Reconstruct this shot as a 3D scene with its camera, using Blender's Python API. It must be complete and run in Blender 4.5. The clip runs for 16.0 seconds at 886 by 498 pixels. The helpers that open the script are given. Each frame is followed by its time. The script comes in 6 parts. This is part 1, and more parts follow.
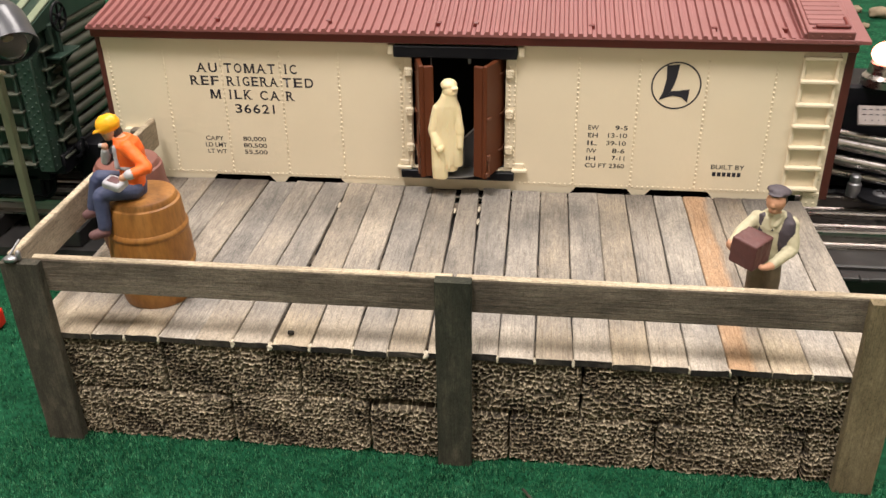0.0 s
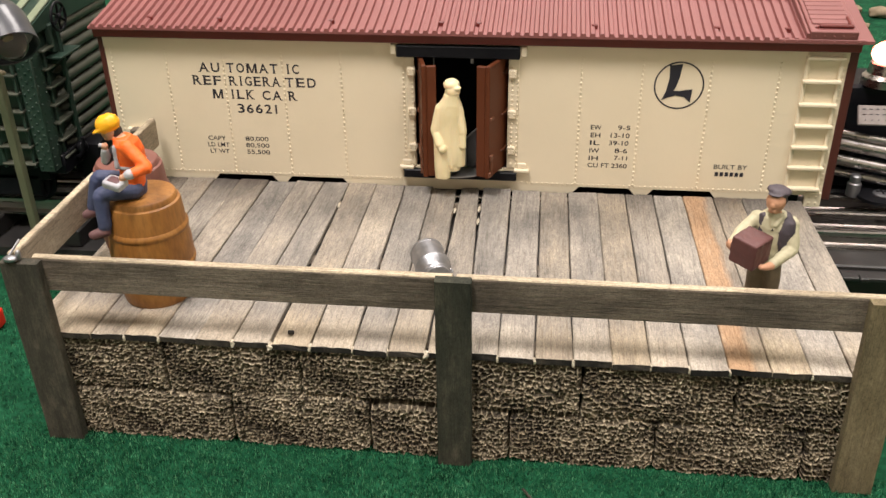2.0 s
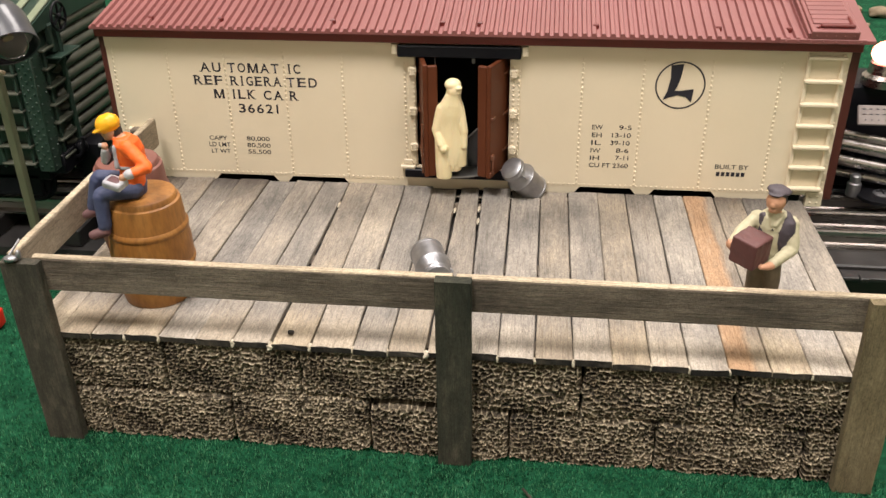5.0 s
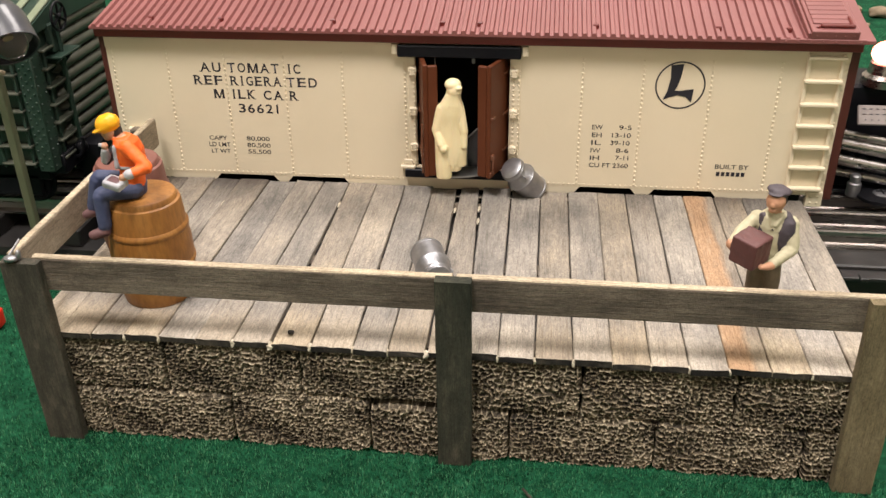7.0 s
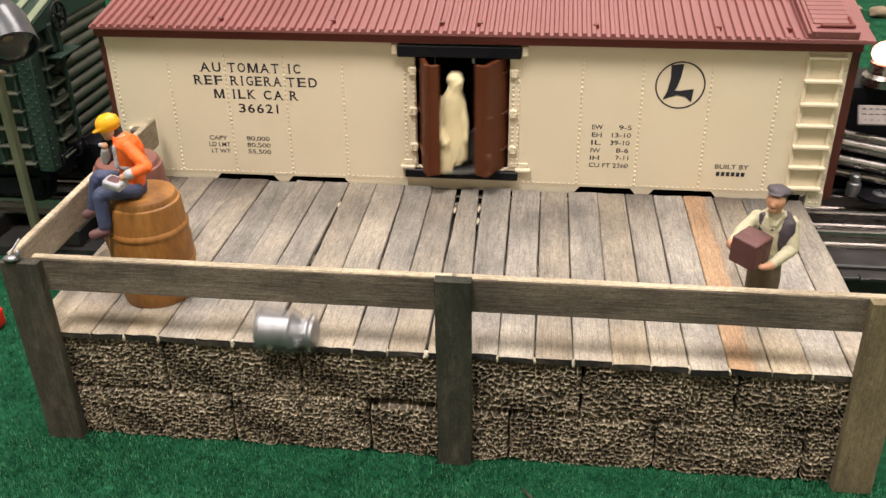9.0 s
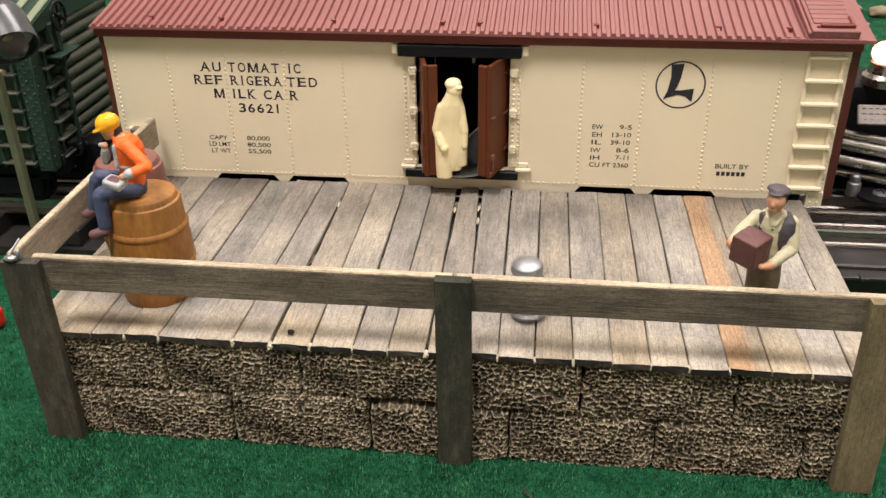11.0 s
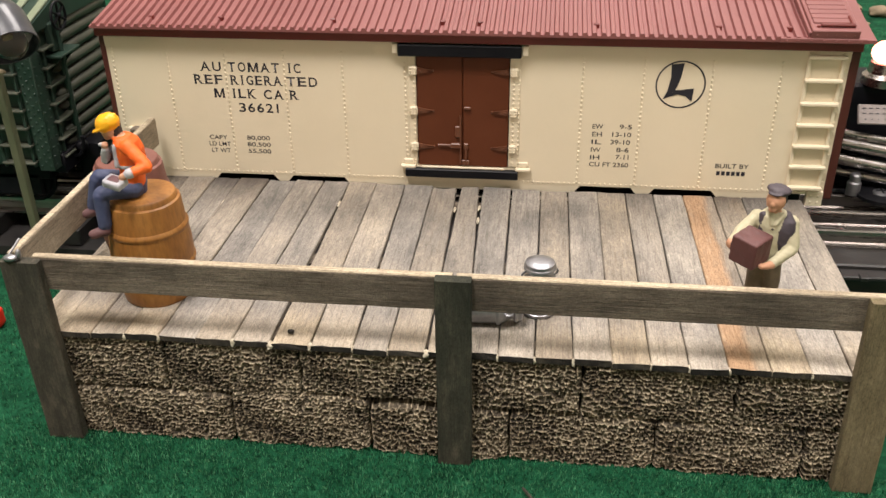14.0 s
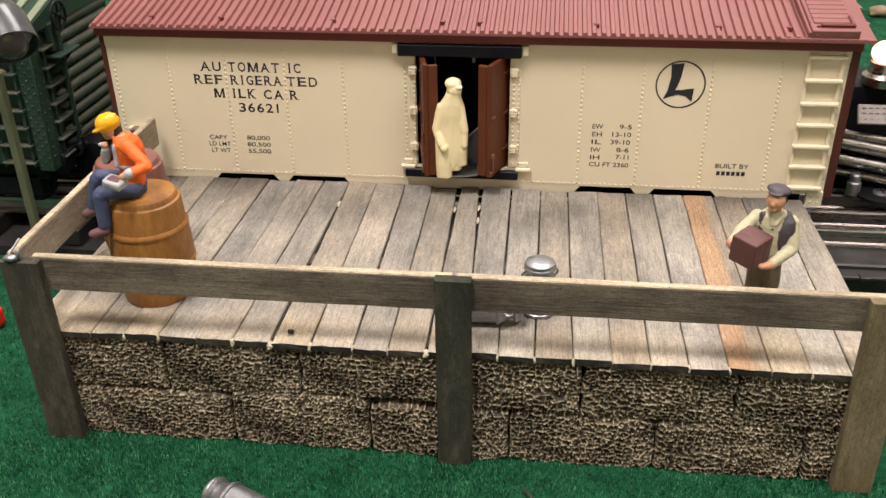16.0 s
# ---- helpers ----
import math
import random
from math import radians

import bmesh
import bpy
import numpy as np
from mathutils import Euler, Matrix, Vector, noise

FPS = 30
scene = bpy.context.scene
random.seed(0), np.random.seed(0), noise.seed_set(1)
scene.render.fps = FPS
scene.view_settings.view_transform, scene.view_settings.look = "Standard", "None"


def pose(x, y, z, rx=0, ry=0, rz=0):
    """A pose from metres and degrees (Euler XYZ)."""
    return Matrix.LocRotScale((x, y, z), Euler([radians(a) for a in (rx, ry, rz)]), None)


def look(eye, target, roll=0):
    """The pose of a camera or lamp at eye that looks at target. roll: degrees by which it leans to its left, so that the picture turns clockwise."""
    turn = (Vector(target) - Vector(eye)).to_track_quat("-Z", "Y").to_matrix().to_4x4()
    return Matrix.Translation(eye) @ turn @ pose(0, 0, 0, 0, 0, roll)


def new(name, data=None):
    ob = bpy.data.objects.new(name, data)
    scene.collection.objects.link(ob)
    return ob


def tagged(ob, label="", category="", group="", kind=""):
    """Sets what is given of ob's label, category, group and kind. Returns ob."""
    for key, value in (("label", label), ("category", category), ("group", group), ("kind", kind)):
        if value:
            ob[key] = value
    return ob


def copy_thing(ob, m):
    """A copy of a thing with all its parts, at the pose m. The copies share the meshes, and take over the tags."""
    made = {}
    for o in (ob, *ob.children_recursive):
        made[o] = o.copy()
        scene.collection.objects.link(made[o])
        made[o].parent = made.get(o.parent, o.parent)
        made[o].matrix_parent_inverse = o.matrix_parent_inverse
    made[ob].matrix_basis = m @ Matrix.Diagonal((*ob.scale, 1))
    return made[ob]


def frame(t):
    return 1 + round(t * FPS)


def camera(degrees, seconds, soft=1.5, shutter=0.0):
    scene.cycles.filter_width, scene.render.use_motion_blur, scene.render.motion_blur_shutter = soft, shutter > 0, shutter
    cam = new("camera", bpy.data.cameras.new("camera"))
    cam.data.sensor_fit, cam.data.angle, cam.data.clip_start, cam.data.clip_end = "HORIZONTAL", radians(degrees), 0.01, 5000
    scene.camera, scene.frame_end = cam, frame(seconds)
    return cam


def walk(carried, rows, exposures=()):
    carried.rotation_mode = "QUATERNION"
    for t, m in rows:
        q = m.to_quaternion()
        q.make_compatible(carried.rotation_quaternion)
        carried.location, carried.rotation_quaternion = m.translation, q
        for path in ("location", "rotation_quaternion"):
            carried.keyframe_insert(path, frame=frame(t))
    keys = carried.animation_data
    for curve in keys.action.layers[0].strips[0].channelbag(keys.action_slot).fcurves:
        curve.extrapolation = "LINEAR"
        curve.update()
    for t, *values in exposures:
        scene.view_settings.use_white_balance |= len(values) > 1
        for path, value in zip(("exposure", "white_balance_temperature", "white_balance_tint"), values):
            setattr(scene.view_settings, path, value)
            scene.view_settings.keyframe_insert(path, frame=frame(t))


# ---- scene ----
from mathutils import bvhtree

MM = 0.001
cam = camera(51.745, 16.0, soft=1.5, shutter=0.8)


def cam_pose(tilt):
    return pose(0, -0.2062, 0.1856, 90 - 28.956 + tilt, 0, 6.994) @ pose(0, 0, 0, 0, 0, -0.809)


walk(cam, [(0.0, cam_pose(0.02)), (3.5, cam_pose(0.0)), (9.0, cam_pose(-0.01)), (11.5, cam_pose(-0.035)), (16.0, cam_pose(-0.05))],
     exposures=[(0.0, 0.02), (8.0, 0.02), (12.0, -0.02), (16.0, -0.03)])

# ---------------------------------------------------------------- light
world = bpy.data.worlds.new("room_world")
scene.world = world
world.use_nodes = True
world.node_tree.nodes["Background"].inputs[0].default_value = (1.0, 0.93, 0.85, 1)
world.node_tree.nodes["Background"].inputs[1].default_value = 0.05


def ceiling_lamp(x, y, z, sx, sy, watts, target, colour=(1.0, 0.92, 0.875)):
    data = bpy.data.lights.new("ceiling_lamp", "AREA")
    data.shape, data.size, data.size_y, data.energy, data.color = "RECTANGLE", sx, sy, watts, colour
    ob = new("ceiling_lamp", data)
    ob.matrix_world = look((x, y, z), target)
    return ob


ceiling_lamp(-0.30, -0.43, 1.5, 0.35, 0.35, 29, (-0.03, 0.05, 0))
ceiling_lamp(0.1, 0.75, 1.5, 0.9, 0.5, 25, (0, 0.2, 0))
ceiling_lamp(0.75, -0.55, 1.5, 0.4, 0.4, 12.5, (0, 0.05, 0))


# ---------------------------------------------------------------- materials
def material(name, colours, rough=0.6, metal=0.0, scale=(60, 60, 60), detail=6.0, bump=0.0, bump_scale=400.0,
             random_value=0.0, specks=0.0, coat=0.0, sub=0.0, spec=0.5):
    """Two-scale noise between colours, speckled, with fine relief. Scales are per metre."""
    m = bpy.data.materials.new(name)
    m.use_nodes = True
    nt = m.node_tree
    n, l = nt.nodes, nt.links
    bsdf = n["Principled BSDF"]
    bsdf.inputs["Metallic"].default_value = metal
    bsdf.inputs["Coat Weight"].default_value = coat
    bsdf.inputs["Specular IOR Level"].default_value = spec
    if sub:
        bsdf.inputs["Subsurface Weight"].default_value = sub
        bsdf.inputs["Subsurface Radius"].default_value = (0.0015, 0.001, 0.0006)
        bsdf.inputs["Subsurface Scale"].default_value = 1.0
    tc = n.new("ShaderNodeTexCoord")
    mp = n.new("ShaderNodeMapping")
    mp.inputs["Scale"].default_value = scale
    l.new(tc.outputs["Object"], mp.inputs["Vector"])
    info = n.new("ShaderNodeObjectInfo")
    off = n.new("ShaderNodeVectorMath")
    off.operation = "SCALE"
    off.inputs["Scale"].default_value = 37.0
    cmb = n.new("ShaderNodeCombineXYZ")
    for k in range(3):
        l.new(info.outputs["Random"], cmb.inputs[k])
    l.new(cmb.outputs[0], off.inputs[0])
    l.new(off.outputs[0], mp.inputs["Location"])
    big = n.new("ShaderNodeTexNoise")
    big.inputs["Scale"].default_value = 1.0
    big.inputs["Detail"].default_value = detail
    big.inputs["Roughness"].default_value = 0.62
    l.new(mp.outputs[0], big.inputs["Vector"])
    ramp = n.new("ShaderNodeValToRGB")
    while len(ramp.color_ramp.elements) < len(colours):
        ramp.color_ramp.elements.new(0.5)
    for i, c in enumerate(colours):
        e = ramp.color_ramp.elements[i]
        e.position = 0.5 if len(colours) == 1 else 0.3 + 0.4 * i / (len(colours) - 1)
        e.color = (*c, 1)
    l.new(big.outputs["Fac"], ramp.inputs[0])
    out = ramp.outputs[0]
    if random_value:
        hsv = n.new("ShaderNodeHueSaturation")
        mr = n.new("ShaderNodeMapRange")
        mr.inputs["To Min"].default_value, mr.inputs["To Max"].default_value = 1 - random_value, 1 + random_value
        l.new(info.outputs["Random"], mr.inputs["Value"])
        l.new(mr.outputs[0], hsv.inputs["Value"])
        mul = n.new("ShaderNodeMath")
        mul.operation = "FRACT"
        m2 = n.new("ShaderNodeMath")
        m2.operation = "MULTIPLY"
        m2.inputs[1].default_value = 7.31
        l.new(info.outputs["Random"], m2.inputs[0])
        l.new(m2.outputs[0], mul.inputs[0])
        mr2 = n.new("ShaderNodeMapRange")
        mr2.inputs["To Min"].default_value, mr2.inputs["To Max"].default_value = 0.55, 1.35
        l.new(mul.outputs[0], mr2.inputs["Value"])
        l.new(mr2.outputs[0], hsv.inputs["Saturation"])
        l.new(out, hsv.inputs["Color"])
        out = hsv.outputs[0]
    fine = n.new("ShaderNodeTexNoise")
    fine.inputs["Scale"].default_value = bump_scale
    fine.inputs["Detail"].default_value = 4.0
    fmap = n.new("ShaderNodeMapping")
    s = max(scale)
    fmap.inputs["Scale"].default_value = tuple(v / s for v in scale)
    l.new(tc.outputs["Object"], fmap.inputs["Vector"])
    l.new(fmap.outputs[0], fine.inputs["Vector"])
    if specks:
        mix = n.new("ShaderNodeMix")
        mix.data_type, mix.blend_type = "RGBA", "MULTIPLY"
        mix.inputs["Factor"].default_value = specks
        r2 = n.new("ShaderNodeValToRGB")
        r2.color_ramp.elements[0].position, r2.color_ramp.elements[1].position = 0.33, 0.6
        r2.color_ramp.elements[0].color = (0.25, 0.22, 0.2, 1)
        l.new(fine.outputs["Fac"], r2.inputs[0])
        l.new(out, mix.inputs["A"])
        l.new(r2.outputs[0], mix.inputs["B"])
        out = mix.outputs["Result"]
    l.new(out, bsdf.inputs["Base Color"])
    rr = n.new("ShaderNodeMapRange")
    rr.inputs["To Min"].default_value, rr.inputs["To Max"].default_value = max(rough - 0.12, 0.03), min(rough + 0.12, 1)
    l.new(big.outputs["Fac"], rr.inputs["Value"])
    l.new(rr.outputs[0], bsdf.inputs["Roughness"])
    if bump:
        b = n.new("ShaderNodeBump")
        b.inputs["Strength"].default_value = 1.0
        b.inputs["Distance"].default_value = bump * MM
        l.new(fine.outputs["Fac"], b.inputs["Height"])
        l.new(b.outputs[0], bsdf.inputs["Normal"])
    return m


CREAM = material("cream_plastic", [(0.69, 0.60, 0.44), (0.72, 0.63, 0.47)], 0.5, scale=(25, 25, 25), bump=0.03, bump_scale=900)
ROOF = material("red_oxide_plastic", [(0.185, 0.062, 0.058), (0.225, 0.08, 0.075)], 0.5, scale=(30, 30, 30), bump=0.03, bump_scale=1200)
FASCIA = material("dark_red_plastic", [(0.115, 0.016, 0.013), (0.145, 0.022, 0.017)], 0.45, scale=(30, 30, 30), bump=0.02, bump_scale=900)
DOOR = material("brown_plastic", [(0.088, 0.024, 0.009), (0.108, 0.031, 0.012)], 0.5, scale=(50, 50, 50), bump=0.03, bump_scale=900, spec=0.22)
BLACK = material("black_plastic", [(0.006, 0.006, 0.008), (0.012, 0.012, 0.014)], 0.4, scale=(60, 60, 60), bump=0.02, bump_scale=900, spec=0.1)
HARDWARE = material("worn_brown_plastic", [(0.10, 0.032, 0.014), (0.15, 0.058, 0.03)], 0.4, scale=(400, 400, 400), spec=0.4)
INK = material("navy_black_ink", [(0.012, 0.012, 0.02), (0.018, 0.018, 0.028)], 0.5)
WHITE = material("white_label", [(0.2, 0.17, 0.16), (0.3, 0.26, 0.24)], 0.5, scale=(200, 200, 200))
FIGURE = material("pale_yellow_plastic", [(0.78, 0.66, 0.39), (0.84, 0.73, 0.46)], 0.45, scale=(90, 90, 90), sub=0.15)
STEEL = material("pewter_metal", [(0.27, 0.27, 0.285), (0.38, 0.38, 0.40)], 0.4, 0.85, scale=(300, 300, 300), bump=0.03, bump_scale=1500)
TRAY = material("dull_tin", [(0.28, 0.28, 0.28), (0.4, 0.4, 0.39)], 0.4, 0.8, scale=(200, 200, 200))
RAIL = material("rail_steel", [(0.30, 0.275, 0.26), (0.48, 0.45, 0.43)], 0.28, 1.0, scale=(20, 300, 300), bump=0.02)
TRACKBED = material("track_plastic", [(0.012, 0.011, 0.011), (0.03, 0.028, 0.027)], 0.42, scale=(90, 90, 90), bump=0.05, bump_scale=700)


def wood(name, colours, along, fresh=None, random_value=0.0, rough=0.82, worn=0.3, stripe=None):
    """Weathered board: broad grey patches, long streaks, hair-fine grain and pores; along names the grain's axis. fresh: paler wood toward the board's front end."""
    m = bpy.data.materials.new(name)
    m.use_nodes = True
    n, l = m.node_tree.nodes, m.node_tree.links
    bsdf = n["Principled BSDF"]
    bsdf.inputs["Roughness"].default_value = rough
    bsdf.inputs["Specular IOR Level"].default_value = 0.3
    tc, info = n.new("ShaderNodeTexCoord"), n.new("ShaderNodeObjectInfo")
    shift = n.new("ShaderNodeCombineXYZ")
    big = n.new("ShaderNodeMath")
    big.operation = "MULTIPLY"
    big.inputs[1].default_value = 3.7
    l.new(info.outputs["Random"], big.inputs[0])
    for k in range(3):
        l.new(big.outputs[0], shift.inputs[k])
    add = n.new("ShaderNodeVectorMath")
    l.new(tc.outputs["Object"], add.inputs[0])
    l.new(shift.outputs[0], add.inputs[1])

    def layer(across, run, detail):
        mp, t = n.new("ShaderNodeMapping"), n.new("ShaderNodeTexNoise")
        mp.inputs["Scale"].default_value = tuple(run if k == along else across for k in range(3))
        t.inputs["Scale"].default_value, t.inputs["Detail"].default_value, t.inputs["Roughness"].default_value = 1.0, detail, 0.65
        l.new(add.outputs[0], mp.inputs[0])
        l.new(mp.outputs[0], t.inputs[0])
        return t.outputs["Fac"]

    def ramp(fac, stops):
        r = n.new("ShaderNodeValToRGB")
        while len(r.color_ramp.elements) < len(stops):
            r.color_ramp.elements.new(0.5)
        for e, (p, c) in zip(r.color_ramp.elements, stops):
            e.position, e.color = p, (*c, 1)
        l.new(fac, r.inputs[0])
        return r.outputs[0]

    def mixed(kind, fac, x, y):
        k = n.new("ShaderNodeMix")
        k.data_type, k.blend_type = "RGBA", kind
        if isinstance(fac, float):
            k.inputs["Factor"].default_value = fac
        else:
            l.new(fac, k.inputs["Factor"])
        l.new(x, k.inputs["A"])
        l.new(y, k.inputs["B"])
        return k.outputs["Result"]

    patches, streaks, grain = layer(75, 34, 6), layer(520, 48, 6), layer(2600, 80, 4)
    out = ramp(patches, [(0.32 + 0.36 * i / (len(colours) - 1), c) for i, c in enumerate(colours)])
    if fresh:
        sep, mr = n.new("ShaderNodeSeparateXYZ"), n.new("ShaderNodeMapRange")
        l.new(tc.outputs["Object"], sep.inputs[0])
        ad = n.new("ShaderNodeMath")
        ad.operation, ad.inputs[2].default_value = "MULTIPLY_ADD", -0.012
        ad.inputs[1].default_value = 0.024
        l.new(streaks, ad.inputs[0])
        sm = n.new("ShaderNodeMath")
        l.new(sep.outputs[1], sm.inputs[0])
        l.new(ad.outputs[0], sm.inputs[1])
        mr.inputs["From Min"].default_value, mr.inputs["From Max"].default_value = -0.033, -0.041
        mr.inputs["To Min"].default_value, mr.inputs["To Max"].default_value = 0.0, 0.85
        l.new(sm.outputs[0], mr.inputs["Value"])
        out = mixed("MIX", mr.outputs[0], out, ramp(patches, [(0.35, fresh[0]), (0.65, fresh[1])]))
    if stripe:
        # a stain along one side of the board, with a wandering edge
        ax, edge, tint = n.new("ShaderNodeMath"), n.new("ShaderNodeMapRange"), n.new("ShaderNodeRGB")
        ax.operation, ax.inputs[1].default_value = "MULTIPLY_ADD", 0.006
        l.new(patches, ax.inputs[0])
        l.new(sep.outputs[0], ax.inputs[2])
        edge.inputs["From Min"].default_value, edge.inputs["From Max"].default_value = 0.0032, 0.0052
        edge.inputs["To Min"].default_value, edge.inputs["To Max"].default_value = 0.85, 0.08
        l.new(ax.outputs[0], edge.inputs["Value"])
        tint.outputs[0].default_value = (*stripe, 1)
        out = mixed("MIX", edge.outputs[0], out, tint.outputs[0])
    out = mixed("MULTIPLY", 0.55, out, ramp(streaks, [(0.3, (0.5, 0.48, 0.46)), (0.42, (0.88, 0.88, 0.88)), (0.7, (1.1, 1.08, 1.04))]))
    out = mixed("MULTIPLY", 0.6, out, ramp(grain, [(0.36, (0.58, 0.55, 0.52)), (0.5, (1, 1, 1))]))
    scuff = ramp(layer(260, 70, 5), [(0.55, (0, 0, 0)), (0.72, (worn, worn, worn))])
    pale = n.new("ShaderNodeRGB")
    pale.outputs[0].default_value = (*[min(0.6, v * 1.3) for v in colours[-1]], 1)
    out = mixed("MIX", scuff, out, pale.outputs[0])
    out = mixed("MULTIPLY", 0.75, out, ramp(layer(1500, 500, 4), [(0.27, (0.3, 0.27, 0.24)), (0.35, (0.85, 0.84, 0.83)), (0.5, (1, 1, 1)), (0.66, (1.28, 1.26, 1.22))]))
    out = mixed("MULTIPLY", 0.5, out, ramp(layer(3600, 1500, 2), [(0.38, (0.6, 0.58, 0.56)), (0.5, (1, 1, 1)), (0.62, (1.3, 1.28, 1.25))]))
    if fresh:
        # damp-dark rear ends on some boards
        back, pick, wet = n.new("ShaderNodeMapRange"), n.new("ShaderNodeMapRange"), n.new("ShaderNodeMath")
        back.inputs["From Min"].default_value, back.inputs["From Max"].default_value = 0.036, 0.056
        l.new(sm.outputs[0], back.inputs["Value"])
        pick.inputs["From Min"].default_value, pick.inputs["From Max"].default_value = 0.55, 0.8
        l.new(info.outputs["Random"], pick.inputs["Value"])
        wet.operation = "MULTIPLY"
        l.new(back.outputs[0], wet.inputs[0])
        l.new(pick.outputs[0], wet.inputs[1])
        stain = n.new("ShaderNodeRGB")
        stain.outputs[0].default_value = (0.33, 0.31, 0.31, 1)
        out = mixed("MULTIPLY", wet.outputs[0], out, stain.outputs[0])
    if random_value:
        hsv, mr = n.new("ShaderNodeHueSaturation"), n.new("ShaderNodeMapRange")
        mr.inputs["To Min"].default_value, mr.inputs["To Max"].default_value = 1 - random_value, 1 + random_value
        l.new(info.outputs["Random"], mr.inputs["Value"])
        l.new(mr.outputs[0], hsv.inputs["Value"])
        l.new(out, hsv.inputs["Color"])
        fr, m2, m3 = n.new("ShaderNodeMath"), n.new("ShaderNodeMath"), n.new("ShaderNodeMapRange")
        fr.operation, m2.operation, m2.inputs[1].default_value = "FRACT", "MULTIPLY", 7.31
        l.new(info.outputs["Random"], m2.inputs[0])
        l.new(m2.outputs[0], fr.inputs[0])
        m3.inputs["To Min"].default_value, m3.inputs["To Max"].default_value = 0.65, 1.15
        l.new(fr.outputs[0], m3.inputs["Value"])
        l.new(m3.outputs[0], hsv.inputs["Saturation"])
        out = hsv.outputs[0]
    l.new(out, bsdf.inputs["Base Color"])
    bump = n.new("ShaderNodeBump")
    bump.inputs["Strength"].default_value, bump.inputs["Distance"].default_value = 1.0, 0.24 * MM
    hm = n.new("ShaderNodeMath")
    l.new(grain, hm.inputs[0])
    l.new(streaks, hm.inputs[1])
    l.new(hm.outputs[0], bump.inputs["Height"])
    l.new(bump.outputs[0], bsdf.inputs["Normal"])
    return m


BOARD = [(0.185, 0.168, 0.148), (0.245, 0.219, 0.187), (0.295, 0.26, 0.216), (0.36, 0.312, 0.246)]
FRESH = ((0.31, 0.258, 0.195), (0.44, 0.376, 0.283))
PLANK = wood("weathered_plank", BOARD, 1, FRESH, 0.14)
ORANGE_PLANK = wood("orange_stained_plank", BOARD, 1, FRESH, stripe=(0.40, 0.25, 0.145))
RAILWOOD = wood("grey_stained_rail", [(0.07, 0.057, 0.045), (0.135, 0.111, 0.087), (0.215, 0.179, 0.141)], 0, worn=0.2)
SIDEWOOD = wood("side_rail_wood", [(0.24, 0.20, 0.15), (0.33, 0.28, 0.21), (0.42, 0.36, 0.27)], 1)
POSTWOOD = wood("dark_green_grey_post", [(0.022, 0.025, 0.018), (0.042, 0.043, 0.031), (0.10, 0.09, 0.066)], 2, worn=0.5)
POSTWOOD_BROWN = wood("brown_grey_post", [(0.03, 0.029, 0.022), (0.06, 0.055, 0.042), (0.125, 0.108, 0.08)], 2, worn=0.5)
POSTWOOD_PALE = wood("olive_brown_post", [(0.12, 0.098, 0.056), (0.18, 0.145, 0.085), (0.23, 0.188, 0.115)], 2)
TOPWOOD = wood("pale_edge_wood", [(0.30, 0.25, 0.18), (0.44, 0.37, 0.27), (0.54, 0.46, 0.34)], 0)
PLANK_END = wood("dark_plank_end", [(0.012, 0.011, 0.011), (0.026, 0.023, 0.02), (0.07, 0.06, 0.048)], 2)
END_BROWN = material("dark_brown_plastic", [(0.062, 0.014, 0.011), (0.08, 0.019, 0.014)], 0.45, scale=(30, 30, 30), bump=0.02, bump_scale=900)
BARREL = material("orange_brown_wood", [(0.245, 0.095, 0.018), (0.30, 0.128, 0.026), (0.36, 0.165, 0.04)], 0.5, scale=(110, 110, 30), detail=7, bump=0.08,
                  bump_scale=900, specks=0.35)
BARREL2 = material("maroon_wood", [(0.13, 0.045, 0.035), (0.17, 0.065, 0.05), (0.2, 0.085, 0.065)], 0.5, scale=(160, 160, 35), detail=6, bump=0.05, bump_scale=900)
GLUE = material("dried_glue", [(0.42, 0.36, 0.26), (0.66, 0.6, 0.48)], 0.35, scale=(700, 700, 700), bump=0.2, bump_scale=1200)
# lighter copy of the car green: highlights on ribs and rungs put into the colour
GREENRIB = material("highlit_green_paint", [(0.05, 0.057, 0.042), (0.085, 0.088, 0.066)], 0.42, scale=(60, 60, 60), bump=0.03, bump_scale=800)
GREENCAR = material("dark_green_paint", [(0.016, 0.033, 0.024), (0.034, 0.057, 0.043)], 0.36, scale=(60, 60, 60), bump=0.03, bump_scale=800, spec=0.4)
GREENROOF = material("grey_green_paint", [(0.16, 0.19, 0.12), (0.23, 0.26, 0.18)], 0.5, scale=(60, 60, 60))
LAMPGREEN = material("olive_painted_metal", [(0.065, 0.08, 0.042), (0.12, 0.125, 0.075)], 0.45, scale=(200, 200, 60), bump=0.03)
HOOD = material("black_enamel", [(0.018, 0.02, 0.028), (0.034, 0.036, 0.046)], 0.36, scale=(90, 90, 90), coat=0.3)
SKIN = material("painted_flesh", [(0.46, 0.23, 0.135), (0.55, 0.30, 0.18)], 0.6, scale=(300, 300, 300))
HIVIS = material("orange_paint", [(0.75, 0.10, 0.008), (0.85, 0.15, 0.015)], 0.6, scale=(200, 200, 200))
YELLOW = material("yellow_paint", [(0.80, 0.36, 0.006), (0.86, 0.42, 0.012)], 0.4, scale=(200, 200, 200))
JEANS = material("navy_blue_paint", [(0.035, 0.045, 0.105), (0.065, 0.08, 0.15)], 0.65, scale=(250, 250, 250))
BOOT = material("brown_boot_paint", [(0.09, 0.04, 0.045), (0.14, 0.07, 0.07)], 0.6, scale=(250, 250, 250))
